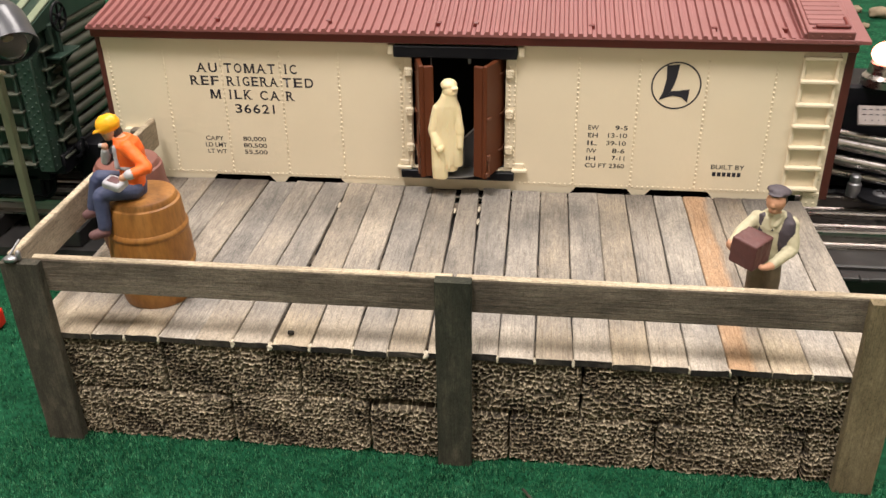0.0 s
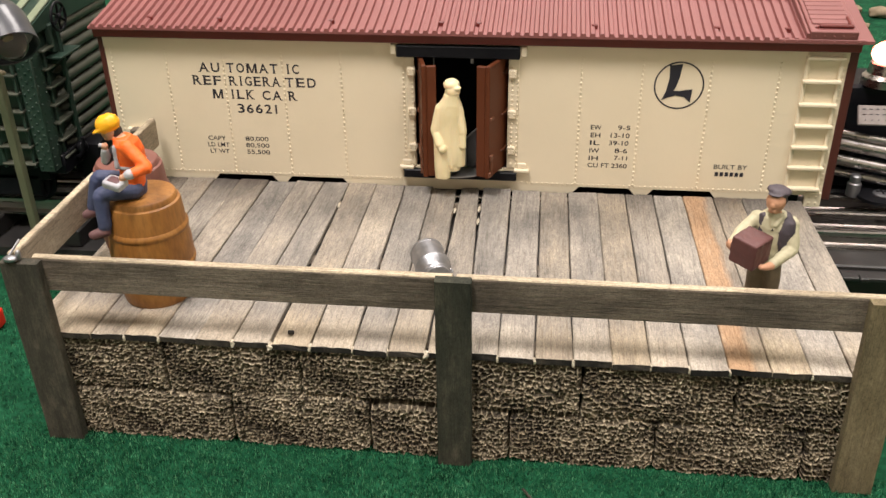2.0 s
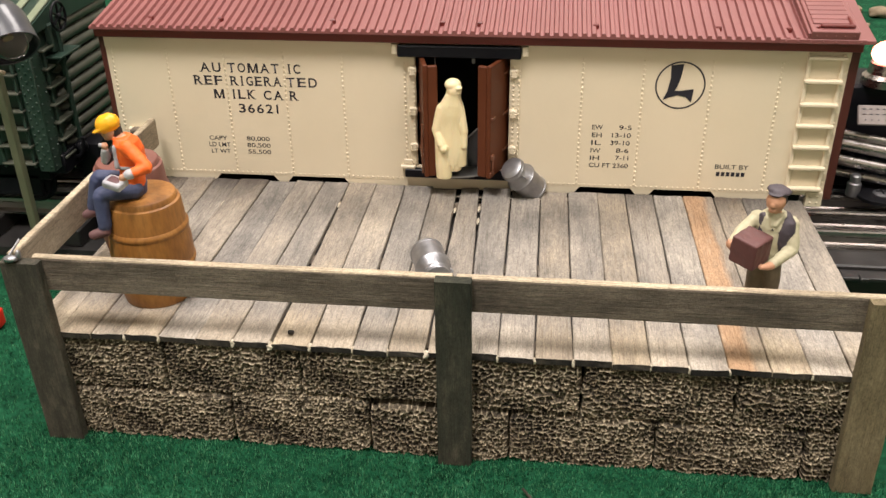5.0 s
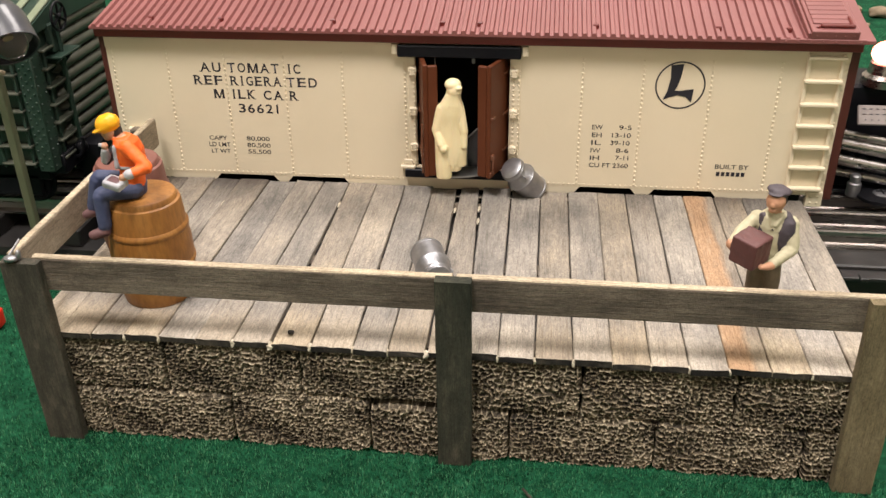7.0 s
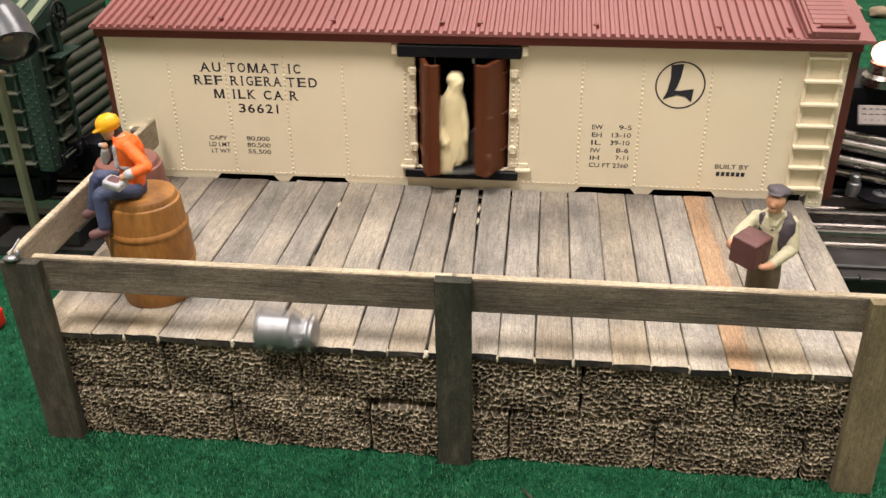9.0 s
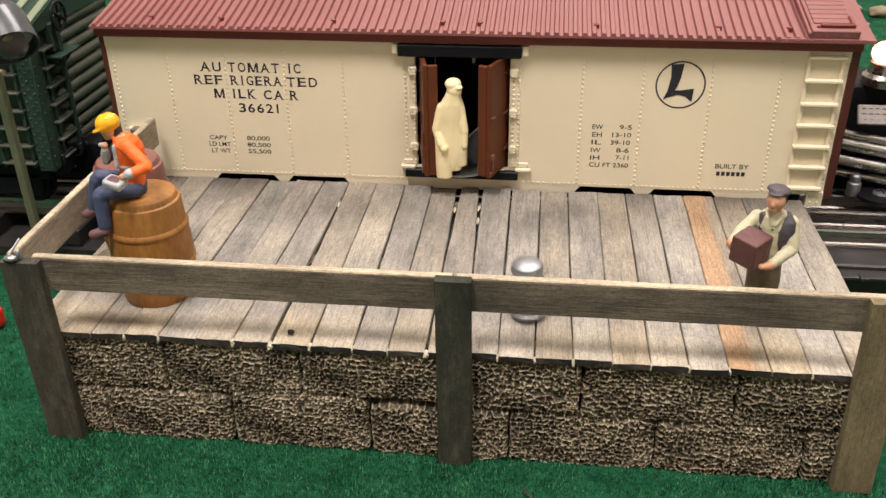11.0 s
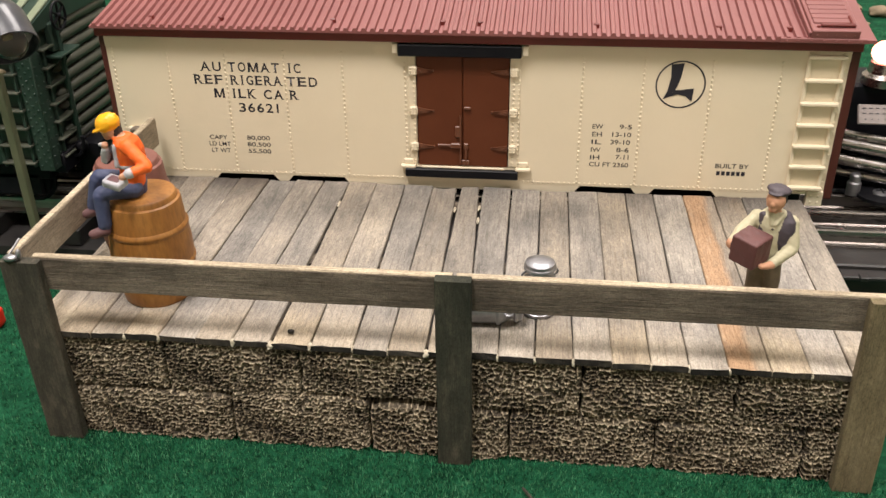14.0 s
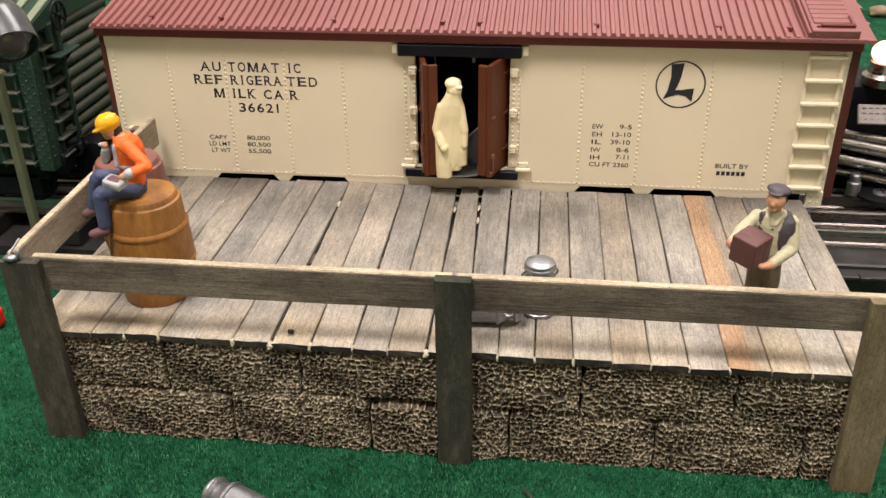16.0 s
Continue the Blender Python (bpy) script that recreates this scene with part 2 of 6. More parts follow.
GREYPAINT = material("pale_grey_paint", [(0.33, 0.33, 0.37), (0.48, 0.47, 0.48)], 0.5, scale=(250, 250, 250))
SHIRT = material("pale_khaki_paint", [(0.40, 0.37, 0.24), (0.52, 0.48, 0.33)], 0.65, scale=(220, 220, 220))
VEST = material("dark_slate_paint", [(0.04, 0.032, 0.042), (0.075, 0.06, 0.07)], 0.6, scale=(250, 250, 250))
TROUSERS = material("brown_trouser_paint", [(0.10, 0.075, 0.045), (0.16, 0.12, 0.075)], 0.7, scale=(250, 250, 250))
CRATE = material("maroon_crate_paint", [(0.085, 0.03, 0.028), (0.12, 0.045, 0.042)], 0.6, scale=(220, 220, 220))
HAIR = material("dark_hair_paint", [(0.015, 0.012, 0.011), (0.03, 0.022, 0.02)], 0.6)
RED = material("red_plastic", [(0.7, 0.02, 0.01), (0.8, 0.03, 0.015)], 0.35)
ROCK = material("pale_rock", [(0.15, 0.11, 0.07), (0.27, 0.21, 0.14)], 0.9, scale=(90, 90, 90), bump=0.6, bump_scale=300)
WALL = material("room_wall_paint", [(0.55, 0.5, 0.42), (0.6, 0.55, 0.46)], 0.8, scale=(1, 1, 1))
TURF = material("green_turf_backing", [(0.003, 0.035, 0.016), (0.009, 0.075, 0.034), (0.018, 0.11, 0.052)], 0.95, scale=(120, 120, 120), bump=0.9,
                bump_scale=700, specks=0.6, spec=0.1)


def island_material(name, colours, rough, spec=0.2):
    m = bpy.data.materials.new(name)
    m.use_nodes = True
    n, l = m.node_tree.nodes, m.node_tree.links
    g = n.new("ShaderNodeNewGeometry")
    r = n.new("ShaderNodeValToRGB")
    while len(r.color_ramp.elements) < len(colours):
        r.color_ramp.elements.new(0.5)
    for i, c in enumerate(colours):
        r.color_ramp.elements[i].position = i / (len(colours) - 1)
        r.color_ramp.elements[i].color = (*c, 1)
    l.new(g.outputs["Random Per Island"], r.inputs[0])
    l.new(r.outputs[0], n["Principled BSDF"].inputs["Base Color"])
    n["Principled BSDF"].inputs["Roughness"].default_value = rough
    n["Principled BSDF"].inputs["Specular IOR Level"].default_value = spec
    return m


FIBRE = island_material("turf_fibre", [(0.001, 0.02, 0.009), (0.004, 0.055, 0.024), (0.014, 0.13, 0.056), (0.035, 0.21, 0.096), (0.07, 0.275, 0.13), (0.15, 0.37, 0.2)], 0.7)


def glow_material(name, colour, strength):
    m = bpy.data.materials.new(name)
    m.use_nodes = True
    b = m.node_tree.nodes["Principled BSDF"]
    b.inputs["Base Color"].default_value = (*colour, 1)
    b.inputs["Emission Color"].default_value = (*colour, 1)
    b.inputs["Emission Strength"].default_value = strength
    return m


RED_GLOW = glow_material("lit_red_bulb", (1.0, 0.2, 0.14), 10.0)


def glass_material():
    m = bpy.data.materials.new("bulb_glass")
    m.use_nodes = True
    b = m.node_tree.nodes["Principled BSDF"]
    b.inputs["Transmission Weight"].default_value = 1.0
    b.inputs["Base Color"].default_value = (0.95, 0.92, 0.88, 1)
    b.inputs["Roughness"].default_value = 0.03
    b.inputs["IOR"].default_value = 1.42
    return m


GLASS = glass_material()


def foam_material():
    """Carved foam blocks: dark wash left in the cells, tan paint dragged over the ridges."""
    m = bpy.data.materials.new("carved_stone")
    m.use_nodes = True
    n, l = m.node_tree.nodes, m.node_tree.links
    b = n["Principled BSDF"]
    b.inputs["Roughness"].default_value = 0.85
    b.inputs["Specular IOR Level"].default_value = 0.25
    a = n.new("ShaderNodeAttribute")
    a.attribute_name = "ridge"
    tc = n.new("ShaderNodeTexCoord")
    ns = n.new("ShaderNodeTexNoise")
    ns.inputs["Scale"].default_value = 60
    ns.inputs["Detail"].default_value = 5
    l.new(tc.outputs["Object"], ns.inputs["Vector"])
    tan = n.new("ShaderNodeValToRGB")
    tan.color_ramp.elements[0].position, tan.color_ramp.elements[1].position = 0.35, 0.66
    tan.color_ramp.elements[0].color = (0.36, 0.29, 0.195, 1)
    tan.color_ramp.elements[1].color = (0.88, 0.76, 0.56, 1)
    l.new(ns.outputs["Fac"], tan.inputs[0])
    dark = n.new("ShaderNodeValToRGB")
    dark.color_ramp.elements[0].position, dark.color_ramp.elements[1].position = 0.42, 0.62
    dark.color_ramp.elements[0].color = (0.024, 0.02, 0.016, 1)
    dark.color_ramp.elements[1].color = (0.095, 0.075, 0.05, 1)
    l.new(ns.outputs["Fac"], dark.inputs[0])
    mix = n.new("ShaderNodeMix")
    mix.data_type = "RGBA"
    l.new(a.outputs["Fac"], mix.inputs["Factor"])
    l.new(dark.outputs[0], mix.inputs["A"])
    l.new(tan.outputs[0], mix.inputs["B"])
    pores = n.new("ShaderNodeTexNoise")
    pores.inputs["Scale"].default_value, pores.inputs["Detail"].default_value = 1500, 3
    l.new(tc.outputs["Object"], pores.inputs["Vector"])
    pr = n.new("ShaderNodeValToRGB")
    pr.color_ramp.elements[0].position, pr.color_ramp.elements[1].position = 0.38, 0.6
    pr.color_ramp.elements[0].color, pr.color_ramp.elements[1].color = (0.36, 0.34, 0.33, 1), (1.25, 1.22, 1.17, 1)
    l.new(pores.outputs["Fac"], pr.inputs[0])
    mul = n.new("ShaderNodeMix")
    mul.data_type, mul.blend_type = "RGBA", "MULTIPLY"
    mul.inputs["Factor"].default_value = 0.5
    l.new(mix.outputs["Result"], mul.inputs["A"])
    l.new(pr.outputs[0], mul.inputs["B"])
    l.new(mul.outputs["Result"], b.inputs["Base Color"])
    bump = n.new("ShaderNodeBump")
    bump.inputs["Strength"].default_value, bump.inputs["Distance"].default_value = 1.0, 0.2 * MM
    l.new(pores.outputs["Fac"], bump.inputs["Height"])
    l.new(bump.outputs[0], b.inputs["Normal"])
    return m


STONE = foam_material()

# ---------------------------------------------------------------- mesh helpers (millimetres, world axes)
ORIGIN = {}


def thing(name, x, y, z, label, category, group="", kind=""):
    ob = new(name)
    ob.empty_display_size = 0.005
    ob.location = (x * MM, y * MM, z * MM)
    ORIGIN[ob.name] = Vector((x, y, z))
    return tagged(ob, label, category, group, kind)


def finish(name, bm, mat, at=(0, 0, 0), smooth=False):
    bm.transform(Matrix.Translation(-Vector(at)))
    bm.transform(Matrix.Scale(MM, 4))
    bmesh.ops.recalc_face_normals(bm, faces=bm.faces)
    me = bpy.data.meshes.new(name)
    bm.to_mesh(me)
    bm.free()
    for m in (mat if isinstance(mat, (list, tuple)) else [mat]):
        me.materials.append(m)
    if smooth:
        for p in me.polygons:
            p.use_smooth = True
        me.set_sharp_from_angle(angle=radians(40 if smooth is True else smooth))
    return me


def part(name, bm, mat, parent, label="", at=None, smooth=False):
    """One mesh under its thing; at: the part's own origin in the world."""
    base = ORIGIN[parent.name]
    at = base if at is None else Vector(at)
    ob = new(name, finish(name, bm, mat, at, smooth))
    ob.parent = parent
    ob.location = (at - base) * MM
    ORIGIN[ob.name] = Vector(at)
    return tagged(ob, label)


def whole(name, bm, mat, label, category, at=(0, 0, 0), group="", kind="", smooth=False):
    ob = new(name, finish(name, bm, mat, at, smooth))
    ob.location = Vector(at) * MM
    ORIGIN[ob.name] = Vector(at)
    return tagged(ob, label, category, group, kind)


def box(bm, x0, x1, y0, y1, z0, z1, bevel=0.0, mat=0, seg=1):
    r = bmesh.ops.create_cube(bm, size=1.0)
    vs = r["verts"]
    bmesh.ops.scale(bm, vec=(x1 - x0, y1 - y0, z1 - z0), verts=vs)
    bmesh.ops.translate(bm, vec=((x0 + x1) / 2, (y0 + y1) / 2, (z0 + z1) / 2), verts=vs)
    if bevel:
        es = list({e for v in vs for e in v.link_edges})
        r2 = bmesh.ops.bevel(bm, geom=es, offset=bevel, segments=seg, affect="EDGES", profile=0.6)
        vs = list({v for f in r2["faces"] for v in f.verts} | {v for v in vs if v.is_valid})
    for f in {f for v in vs for f in v.link_faces}:
        f.material_index = mat
    return vs


def lathe(bm, profile, cx=0, cy=0, seg=32, mat=0, m=None):
    rings = []
    made = []
    for r, z in profile:
        if r < 1e-6:
            rings.append([bm.verts.new((cx, cy, z))])
        else:
            rings.append([bm.verts.new((cx + r * math.cos(2 * math.pi * k / seg), cy + r * math.sin(2 * math.pi * k / seg), z)) for k in range(seg)])
        made += rings[-1]
    for a, b in zip(rings, rings[1:]):
        for k in range(seg):
            q = [a[k % len(a)], a[(k + 1) % len(a)], b[(k + 1) % len(b)], b[k % len(b)]]
            q = list(dict.fromkeys(q))
            if len(q) > 2:
                bm.faces.new(q).material_index = mat
    if m is not None:
        bmesh.ops.transform(bm, matrix=m, verts=made)
    return made


def rod(bm, a, b, r0, r1=None, seg=10, mat=0, flat=1.0):
    """A tapered round-ended limb from a to b."""
    a, b = Vector(a), Vector(b)
    r1 = r0 if r1 is None else r1
    d = b - a
    length = d.length
    prof = [(0, -r0 * 0.9), (r0 * 0.6, -r0 * 0.65), (r0 * 0.92, -r0 * 0.25), (r0, 0), (r1, length), (r1 * 0.92, length + r1 * 0.25),
            (r1 * 0.6, length + r1 * 0.65), (0, length + r1 * 0.9)]
    m = Matrix.Translation(a) @ d.to_track_quat("Z", "Y").to_matrix().to_4x4() @ Matrix.Diagonal((1, flat, 1, 1))
    return lathe(bm, prof, seg=seg, mat=mat, m=m)


def pipe(bm, a, b, r, seg=8, mat=0):
    a, b = Vector(a), Vector(b)
    d = b - a
    m = Matrix.Translation(a) @ d.to_track_quat("Z", "Y").to_matrix().to_4x4()
    return lathe(bm, [(0, 0), (r, 0), (r, d.length), (0, d.length)], seg=seg, mat=mat, m=m)


def ball(bm, c, rx, ry, rz, mat=0, seg=14, turn=None):
    prof = [(math.sin(math.pi * k / 9), -math.cos(math.pi * k / 9)) for k in range(10)]
    prof[0], prof[-1] = (0, -1), (0, 1)
    m = Matrix.Translation(c) @ (turn.to_matrix().to_4x4() if turn else Matrix()) @ Matrix.Diagonal((rx, ry, rz, 1))
    return lathe(bm, prof, seg=seg, mat=mat, m=m)


def loft(bm, rings, seg=16, mat=0, power=2.4):
    """A body skinned over flattened rings (x, y, z, rx, ry)."""
    loops = []
    for x, y, z, rx, ry in rings:
        loop = []
        for k in range(seg):
            a = 2 * math.pi * k / seg
            c, s = math.cos(a), math.sin(a)
            loop.append(bm.verts.new((x + rx * math.copysign(abs(c) ** (2 / power), c), y + ry * math.copysign(abs(s) ** (2 / power), s), z)))
        loops.append(loop)
    for a, b in zip(loops, loops[1:]):
        for k in range(seg):
            bm.faces.new((a[k], a[(k + 1) % seg], b[(k + 1) % seg], b[k])).material_index = mat
    bm.faces.new(loops[0]).material_index = mat
    bm.faces.new(loops[-1]).material_index = mat


def prism(bm, pts, y0, y1, mat=0):
    """An outline in x and z, given depth along y."""
    a = [bm.verts.new((x, y0, z)) for x, z in pts]
    b = [bm.verts.new((x, y1, z)) for x, z in pts]
    bm.faces.new(a).material_index = mat
    bm.faces.new(b[::-1]).material_index = mat
    for k in range(len(pts)):
        q = (k + 1) % len(pts)
        bm.faces.new((a[k], b[k], b[q], a[q])).material_index = mat


def rivets(bm, pts, r=0.42, axis="y", out=-1):
    for p in pts:
        prof = [(r, 0), (r * 0.75, r * 0.55), (0, r * 0.8)]
        d = {"y": Vector((0, out, 0)), "x": Vector((out, 0, 0)), "z": Vector((0, 0, out))}[axis]
        m = Matrix.Translation(p) @ d.to_track_quat("Z", "Y").to_matrix().to_4x4()
        lathe(bm, prof, seg=7, m=m)


def span(a, b, step):
    n = max(1, round(abs(b - a) / step))
    return [a + (b - a) * k / n for k in range(n + 1)]

# ---------------------------------------------------------------- the room and the layout's ground
DECK = 37.4


def build_room():
    bm = bmesh.new()
    box(bm, -1400, 1400, -1400, 1400, -60, -2)
    whole("table", bm, WALL, "plain layout table under the green turf", "table", kind="structure")
    bm = bmesh.new()
    bmesh.ops.create_grid(bm, x_segments=120, y_segments=120, size=1395)
    for v in bm.verts:
        v.co.z = -0.6 + 0.5 * noise.noise(v.co * 0.02)
    whole("ground", bm, TURF, "green artificial turf mat on the layout", "ground", kind="structure")
    for name, b in (("wall_north", (-1460, 1460, 1400, 1460)), ("wall_south", (-1460, 1460, -1460, -1400)),
                    ("wall_east", (1400, 1460, -1400, 1400)), ("wall_west", (-1460, -1400, -1400, 1400))):
        bm = bmesh.new()
        box(bm, *b, -60, 1600)
        whole(name, bm, WALL, "plain warm white room wall", "wall", kind="structure")
    bm = bmesh.new()
    box(bm, -1460, 1460, -1460, 1460, 1600, 1660)
    whole("ceiling", bm, WALL, "plain white room ceiling", "ceiling", kind="structure")


def build_turf():
    rng = np.random.default_rng(4)
    areas = [(-185, 125, -75, 3, 120000), (-205, -150, -5, 105, 9000), (95, 150, 40, 112, 7000), (100, 260, 170, 480, 9000)]
    verts, faces = [], []
    for x0, x1, y0, y1, n in areas:
        x, y = rng.uniform(x0, x1, n), rng.uniform(y0, y1, n)
        a = rng.uniform(0, 2 * np.pi, n)
        lean, la = rng.uniform(0.1, 0.75, n), rng.uniform(0, 2 * np.pi, n)
        h, w = rng.uniform(0.0, 0.75, n), rng.uniform(0.08, 0.19, n)
        h += 0.55 * (0.5 + 0.5 * np.sin(x * 0.9 + 2 * np.sin(y * 0.7)) * np.sin(y * 1.1 + 1.7 * np.sin(x * 0.6))) * rng.uniform(0, 1, n)
        p = np.empty((n, 3, 3))
        p[:, 0] = np.c_[x - w * np.cos(a), y - w * np.sin(a), np.full(n, -0.8)]
        p[:, 1] = np.c_[x + w * np.cos(a), y + w * np.sin(a), np.full(n, -0.8)]
        p[:, 2] = np.c_[x + lean * np.cos(la), y + lean * np.sin(la), h]
        base = sum(len(v) for v in verts)
        verts.append(p.reshape(-1, 3) * MM)
        faces.append(np.arange(3 * n).reshape(-1, 3) + base)
    me = bpy.data.meshes.new("turf_fibres")
    me.from_pydata(np.vstack(verts).tolist(), [], np.vstack(faces).tolist())
    me.materials.append(FIBRE)
    tagged(new("turf_fibres", me), "short dark green turf fibres", "grass", kind="stuff")


# ---------------------------------------------------------------- loading platform
# joints between the boards at the front and at the car: the boards fan a little
JOINT_FRONT = [-149, -138.7, -128.7, -118.7, -108.6, -97.1, -86.5, -75.3, -63.8, -51.4, -41.4, -30.6, -19.8, -10.6, -0.4, 10.2, 20.7, 31.2, 41.3, 51.9,
               63.0, 73.6, 84.1, 95.1]
JOINT_BACK = [-149.5, -139.2, -128.4, -118.2, -106.5, -95.5, -84.7, -74.8, -64.0, -52.8, -42.0, -32.0, -23.6, -12.1, -1.1, 9.0, 19.9, 30.2, 40.4, 51.3,
              62.2, 72.5, 84.6, 93.9]
# gaps that stand open, by joint: width at the front, halfway and at the back
OPEN_GAPS = {3: (0.2, 0.5, 0.3), 4: (0.15, 0.4, 0.25), 7: (0.9, 1.5, 0.2), 8: (0.7, 0.3, 0.2), 9: (0.5, 1.0, 0.3), 10: (0.4, 0.35, 0.2), 11: (0.9, 0.5, 1.9), 12: (0.5, 0.5, 1.7),
             13: (0.25, 0.7, 0.5), 14: (0.4, 0.65, 0.2), 15: (0.3, 0.4, 0.3), 17: (0.25, 0.6, 0.25), 18: (0.3, 0.55, 0.4), 20: (0.35, 0.45, 0.45), 22: (0.4, 0.4, 0.3)}


def joint_x(k, u, side):
    """Where a board's edge runs beside joint k, u from the front (0) to the back (1); side +1 for the board to the right of the joint."""
    f, m, r = OPEN_GAPS.get(k, (0.2, 0.22, 0.2))
    gap = f + (m - f) * min(1, u * 2) if u < 0.5 else m + (r - m) * (u * 2 - 1)
    return JOINT_FRONT[k] + (JOINT_BACK[k] - JOINT_FRONT[k]) * u + side * gap / 2


def plank_mesh(bm, k, y0, y1, z0, z1, rng):
    """A board with ragged ends, slightly cupped, with worn and chipped edges."""
    n = 30
    rows = []
    ragged = [[rng.uniform(-0.35, 0.35) for _ in range(5)] for _ in range(2)]
    for i in range(n + 1):
        u = i / n
        y = y0 + (y1 - y0) * u
        chip = [0.16 * noise.noise((k * 3.1, y * 0.08, j * 7.0)) + 0.12 * noise.noise((k * 5.7, y * 0.6, j * 3.0)) for j in range(2)]
        a, b = joint_x(k, u, 1) + chip[0], joint_x(k + 1, u, -1) + chip[1]
        d = ragged[0] if i == 0 else ragged[1] if i == n else [0] * 5
        e = 0.28 + 0.2 * max(0, noise.noise((k * 2.2, y * 0.3, 11.0)))
        z = z1 + 0.12 * noise.noise((k * 1.7, y * 0.05, 2.0))
        w = b - a
        row = [(a, y + d[0], z0), (a, y + d[0], z - e), (a + e, y + d[0], z), (a + w * 0.3, y + d[1], z - 0.05), (a + w * 0.5, y + d[2], z - 0.08), (a + w * 0.7, y + d[3], z - 0.05),
               (b - e, y + d[4], z), (b, y + d[4], z - e), (b, y + d[4], z0)]
        rows.append([bm.verts.new(p) for p in row])
    for r, q in zip(rows, rows[1:]):
        for j in range(len(r)):
            t = (j + 1) % len(r)
            bm.faces.new((r[j], r[t], q[t], q[j]))
    # dark end grain, with the shadow line below the deck edge painted in
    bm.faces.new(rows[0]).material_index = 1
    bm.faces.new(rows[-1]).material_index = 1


def cells(x, z, sx, sz, seed):
    """Distance between the two nearest seeds of a jittered net: small on the walls between the cells."""
    gx, gz = x / sx, z / sz
    ix, iz = np.floor(gx).astype(int), np.floor(gz).astype(int)
    d1, d2 = np.full(x.shape, 9.0), np.full(x.shape, 9.0)
    for ox in (-1, 0, 1):
        for oz in (-1, 0, 1):
            cx, cz = ix + ox, iz + oz
            h = np.sin(cx * 127.1 + cz * 311.7 + seed * 17.3) * 43758.5453
            k = np.sin(cx * 269.5 + cz * 183.3 + seed * 29.1) * 24634.6345
            px, pz = cx + 0.1 + 0.8 * (h - np.floor(h)), cz + 0.1 + 0.8 * (k - np.floor(k))
            d = np.hypot(px - gx, pz - gz)
            d2 = np.where(d < d1, d1, np.minimum(d2, d))
            d1 = np.minimum(d1, d)
    return d2 - d1


def stone_block(x0, x1, z0, z1, seed, parent, proud, cell, rough_tone):
    """A carved block: a net of ridges round deep cells, rounded off at the joints."""
    step = 0.16
    nx, nz = int((x1 - x0) / step), int((z1 - z0) / step)
    u, w = np.meshgrid(np.linspace(0, 1, nx + 1), np.linspace(0, 1, nz + 1))
    edge = np.minimum.reduce([u * (x1 - x0), (1 - u) * (x1 - x0), w * (z1 - z0), (1 - w) * (z1 - z0)])
    x, z = x0 + u * (x1 - x0), z0 + w * (z1 - z0)
    lowx = np.array([noise.noise((a * 0.09, b * 0.11, seed)) for a, b in zip(x.flat, z.flat)]).reshape(x.shape)
    low2 = np.array([noise.noise((a * 0.5, b * 0.9, seed + 31)) for a, b in zip(x.flat, z.flat)]).reshape(x.shape)
    d = cells(x + 0.45 * low2, z + 0.3 * low2, cell[0], cell[1], seed)
    wide = cells(x + 0.6 * low2, z + 0.4 * low2, cell[0] * 1.35, cell[1] * 1.4, seed + 3)
    d = np.where(low2 + 0.8 * lowx > 0.12, wide, d)
    fine = cells(x + 0.4 * low2, z, cell[0] * 0.6, cell[1] * 0.6, seed + 5)
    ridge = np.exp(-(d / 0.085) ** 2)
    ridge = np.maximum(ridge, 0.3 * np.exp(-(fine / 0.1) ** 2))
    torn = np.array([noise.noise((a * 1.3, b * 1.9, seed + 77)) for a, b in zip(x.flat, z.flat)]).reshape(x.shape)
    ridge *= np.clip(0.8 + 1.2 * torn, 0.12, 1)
    height = 0.5 * ridge + 0.85 * np.clip(1 - d / 0.55, 0, 1) + 0.7 * lowx + 0.3 * low2 + 0.25 * torn + proud
    height -= 1.3 * np.exp(-edge / 0.3) * (0.55 + 0.9 * np.clip(low2 + 0.5, 0, 1))
    wave = np.array([noise.noise((seed, b * 0.2, 3)) for b in z.flat]).reshape(z.shape)
    xx = x + 0.9 * wave * (2 * u - 1) ** 4
    ragged = np.array([noise.noise((a * 0.35, seed, 9.0)) for a in x[0]])[None, :] * (1 - w) ** 3 * 1.2 * (z0 < 0)
    zz = z + 0.4 * low2 + ragged + (1 - w) * 1.6 * np.abs(2 * u - 1) ** 8 * (z0 < 0) - w * 0.8 * np.abs(2 * u - 1) ** 8
    n = (nx + 1) * (nz + 1)
    front = np.c_[xx.ravel(), 2.2 - height.ravel(), zz.ravel()]
    i = np.arange(n).reshape(nz + 1, nx + 1)
    quads = np.c_[i[:-1, :-1].ravel(), i[:-1, 1:].ravel(), i[1:, 1:].ravel(), i[1:, :-1].ravel()].tolist()
    rim = np.r_[i[0, :], i[1:, -1], i[-1, -2::-1], i[-2:0:-1, 0]]
    back = front[rim].copy()
    back[:, 1] = 6.0
    nb = len(rim)
    quads += [[int(rim[k]), int(n + k), int(n + (k + 1) % nb), int(rim[(k + 1) % nb])] for k in range(nb)]
    quads.append([int(n + k) for k in range(nb)])
    at = Vector(((x0 + x1) / 2, 0, z0))
    pts = (np.vstack([front, back]) - np.array(at)) * MM
    me = bpy.data.meshes.new("stone")
    me.from_pydata(pts.tolist(), [], quads)
    me.materials.append(STONE)
    at_r = me.attributes.new("ridge", "FLOAT", "POINT")
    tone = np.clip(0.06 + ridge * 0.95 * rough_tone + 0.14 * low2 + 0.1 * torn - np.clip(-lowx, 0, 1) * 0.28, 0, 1)
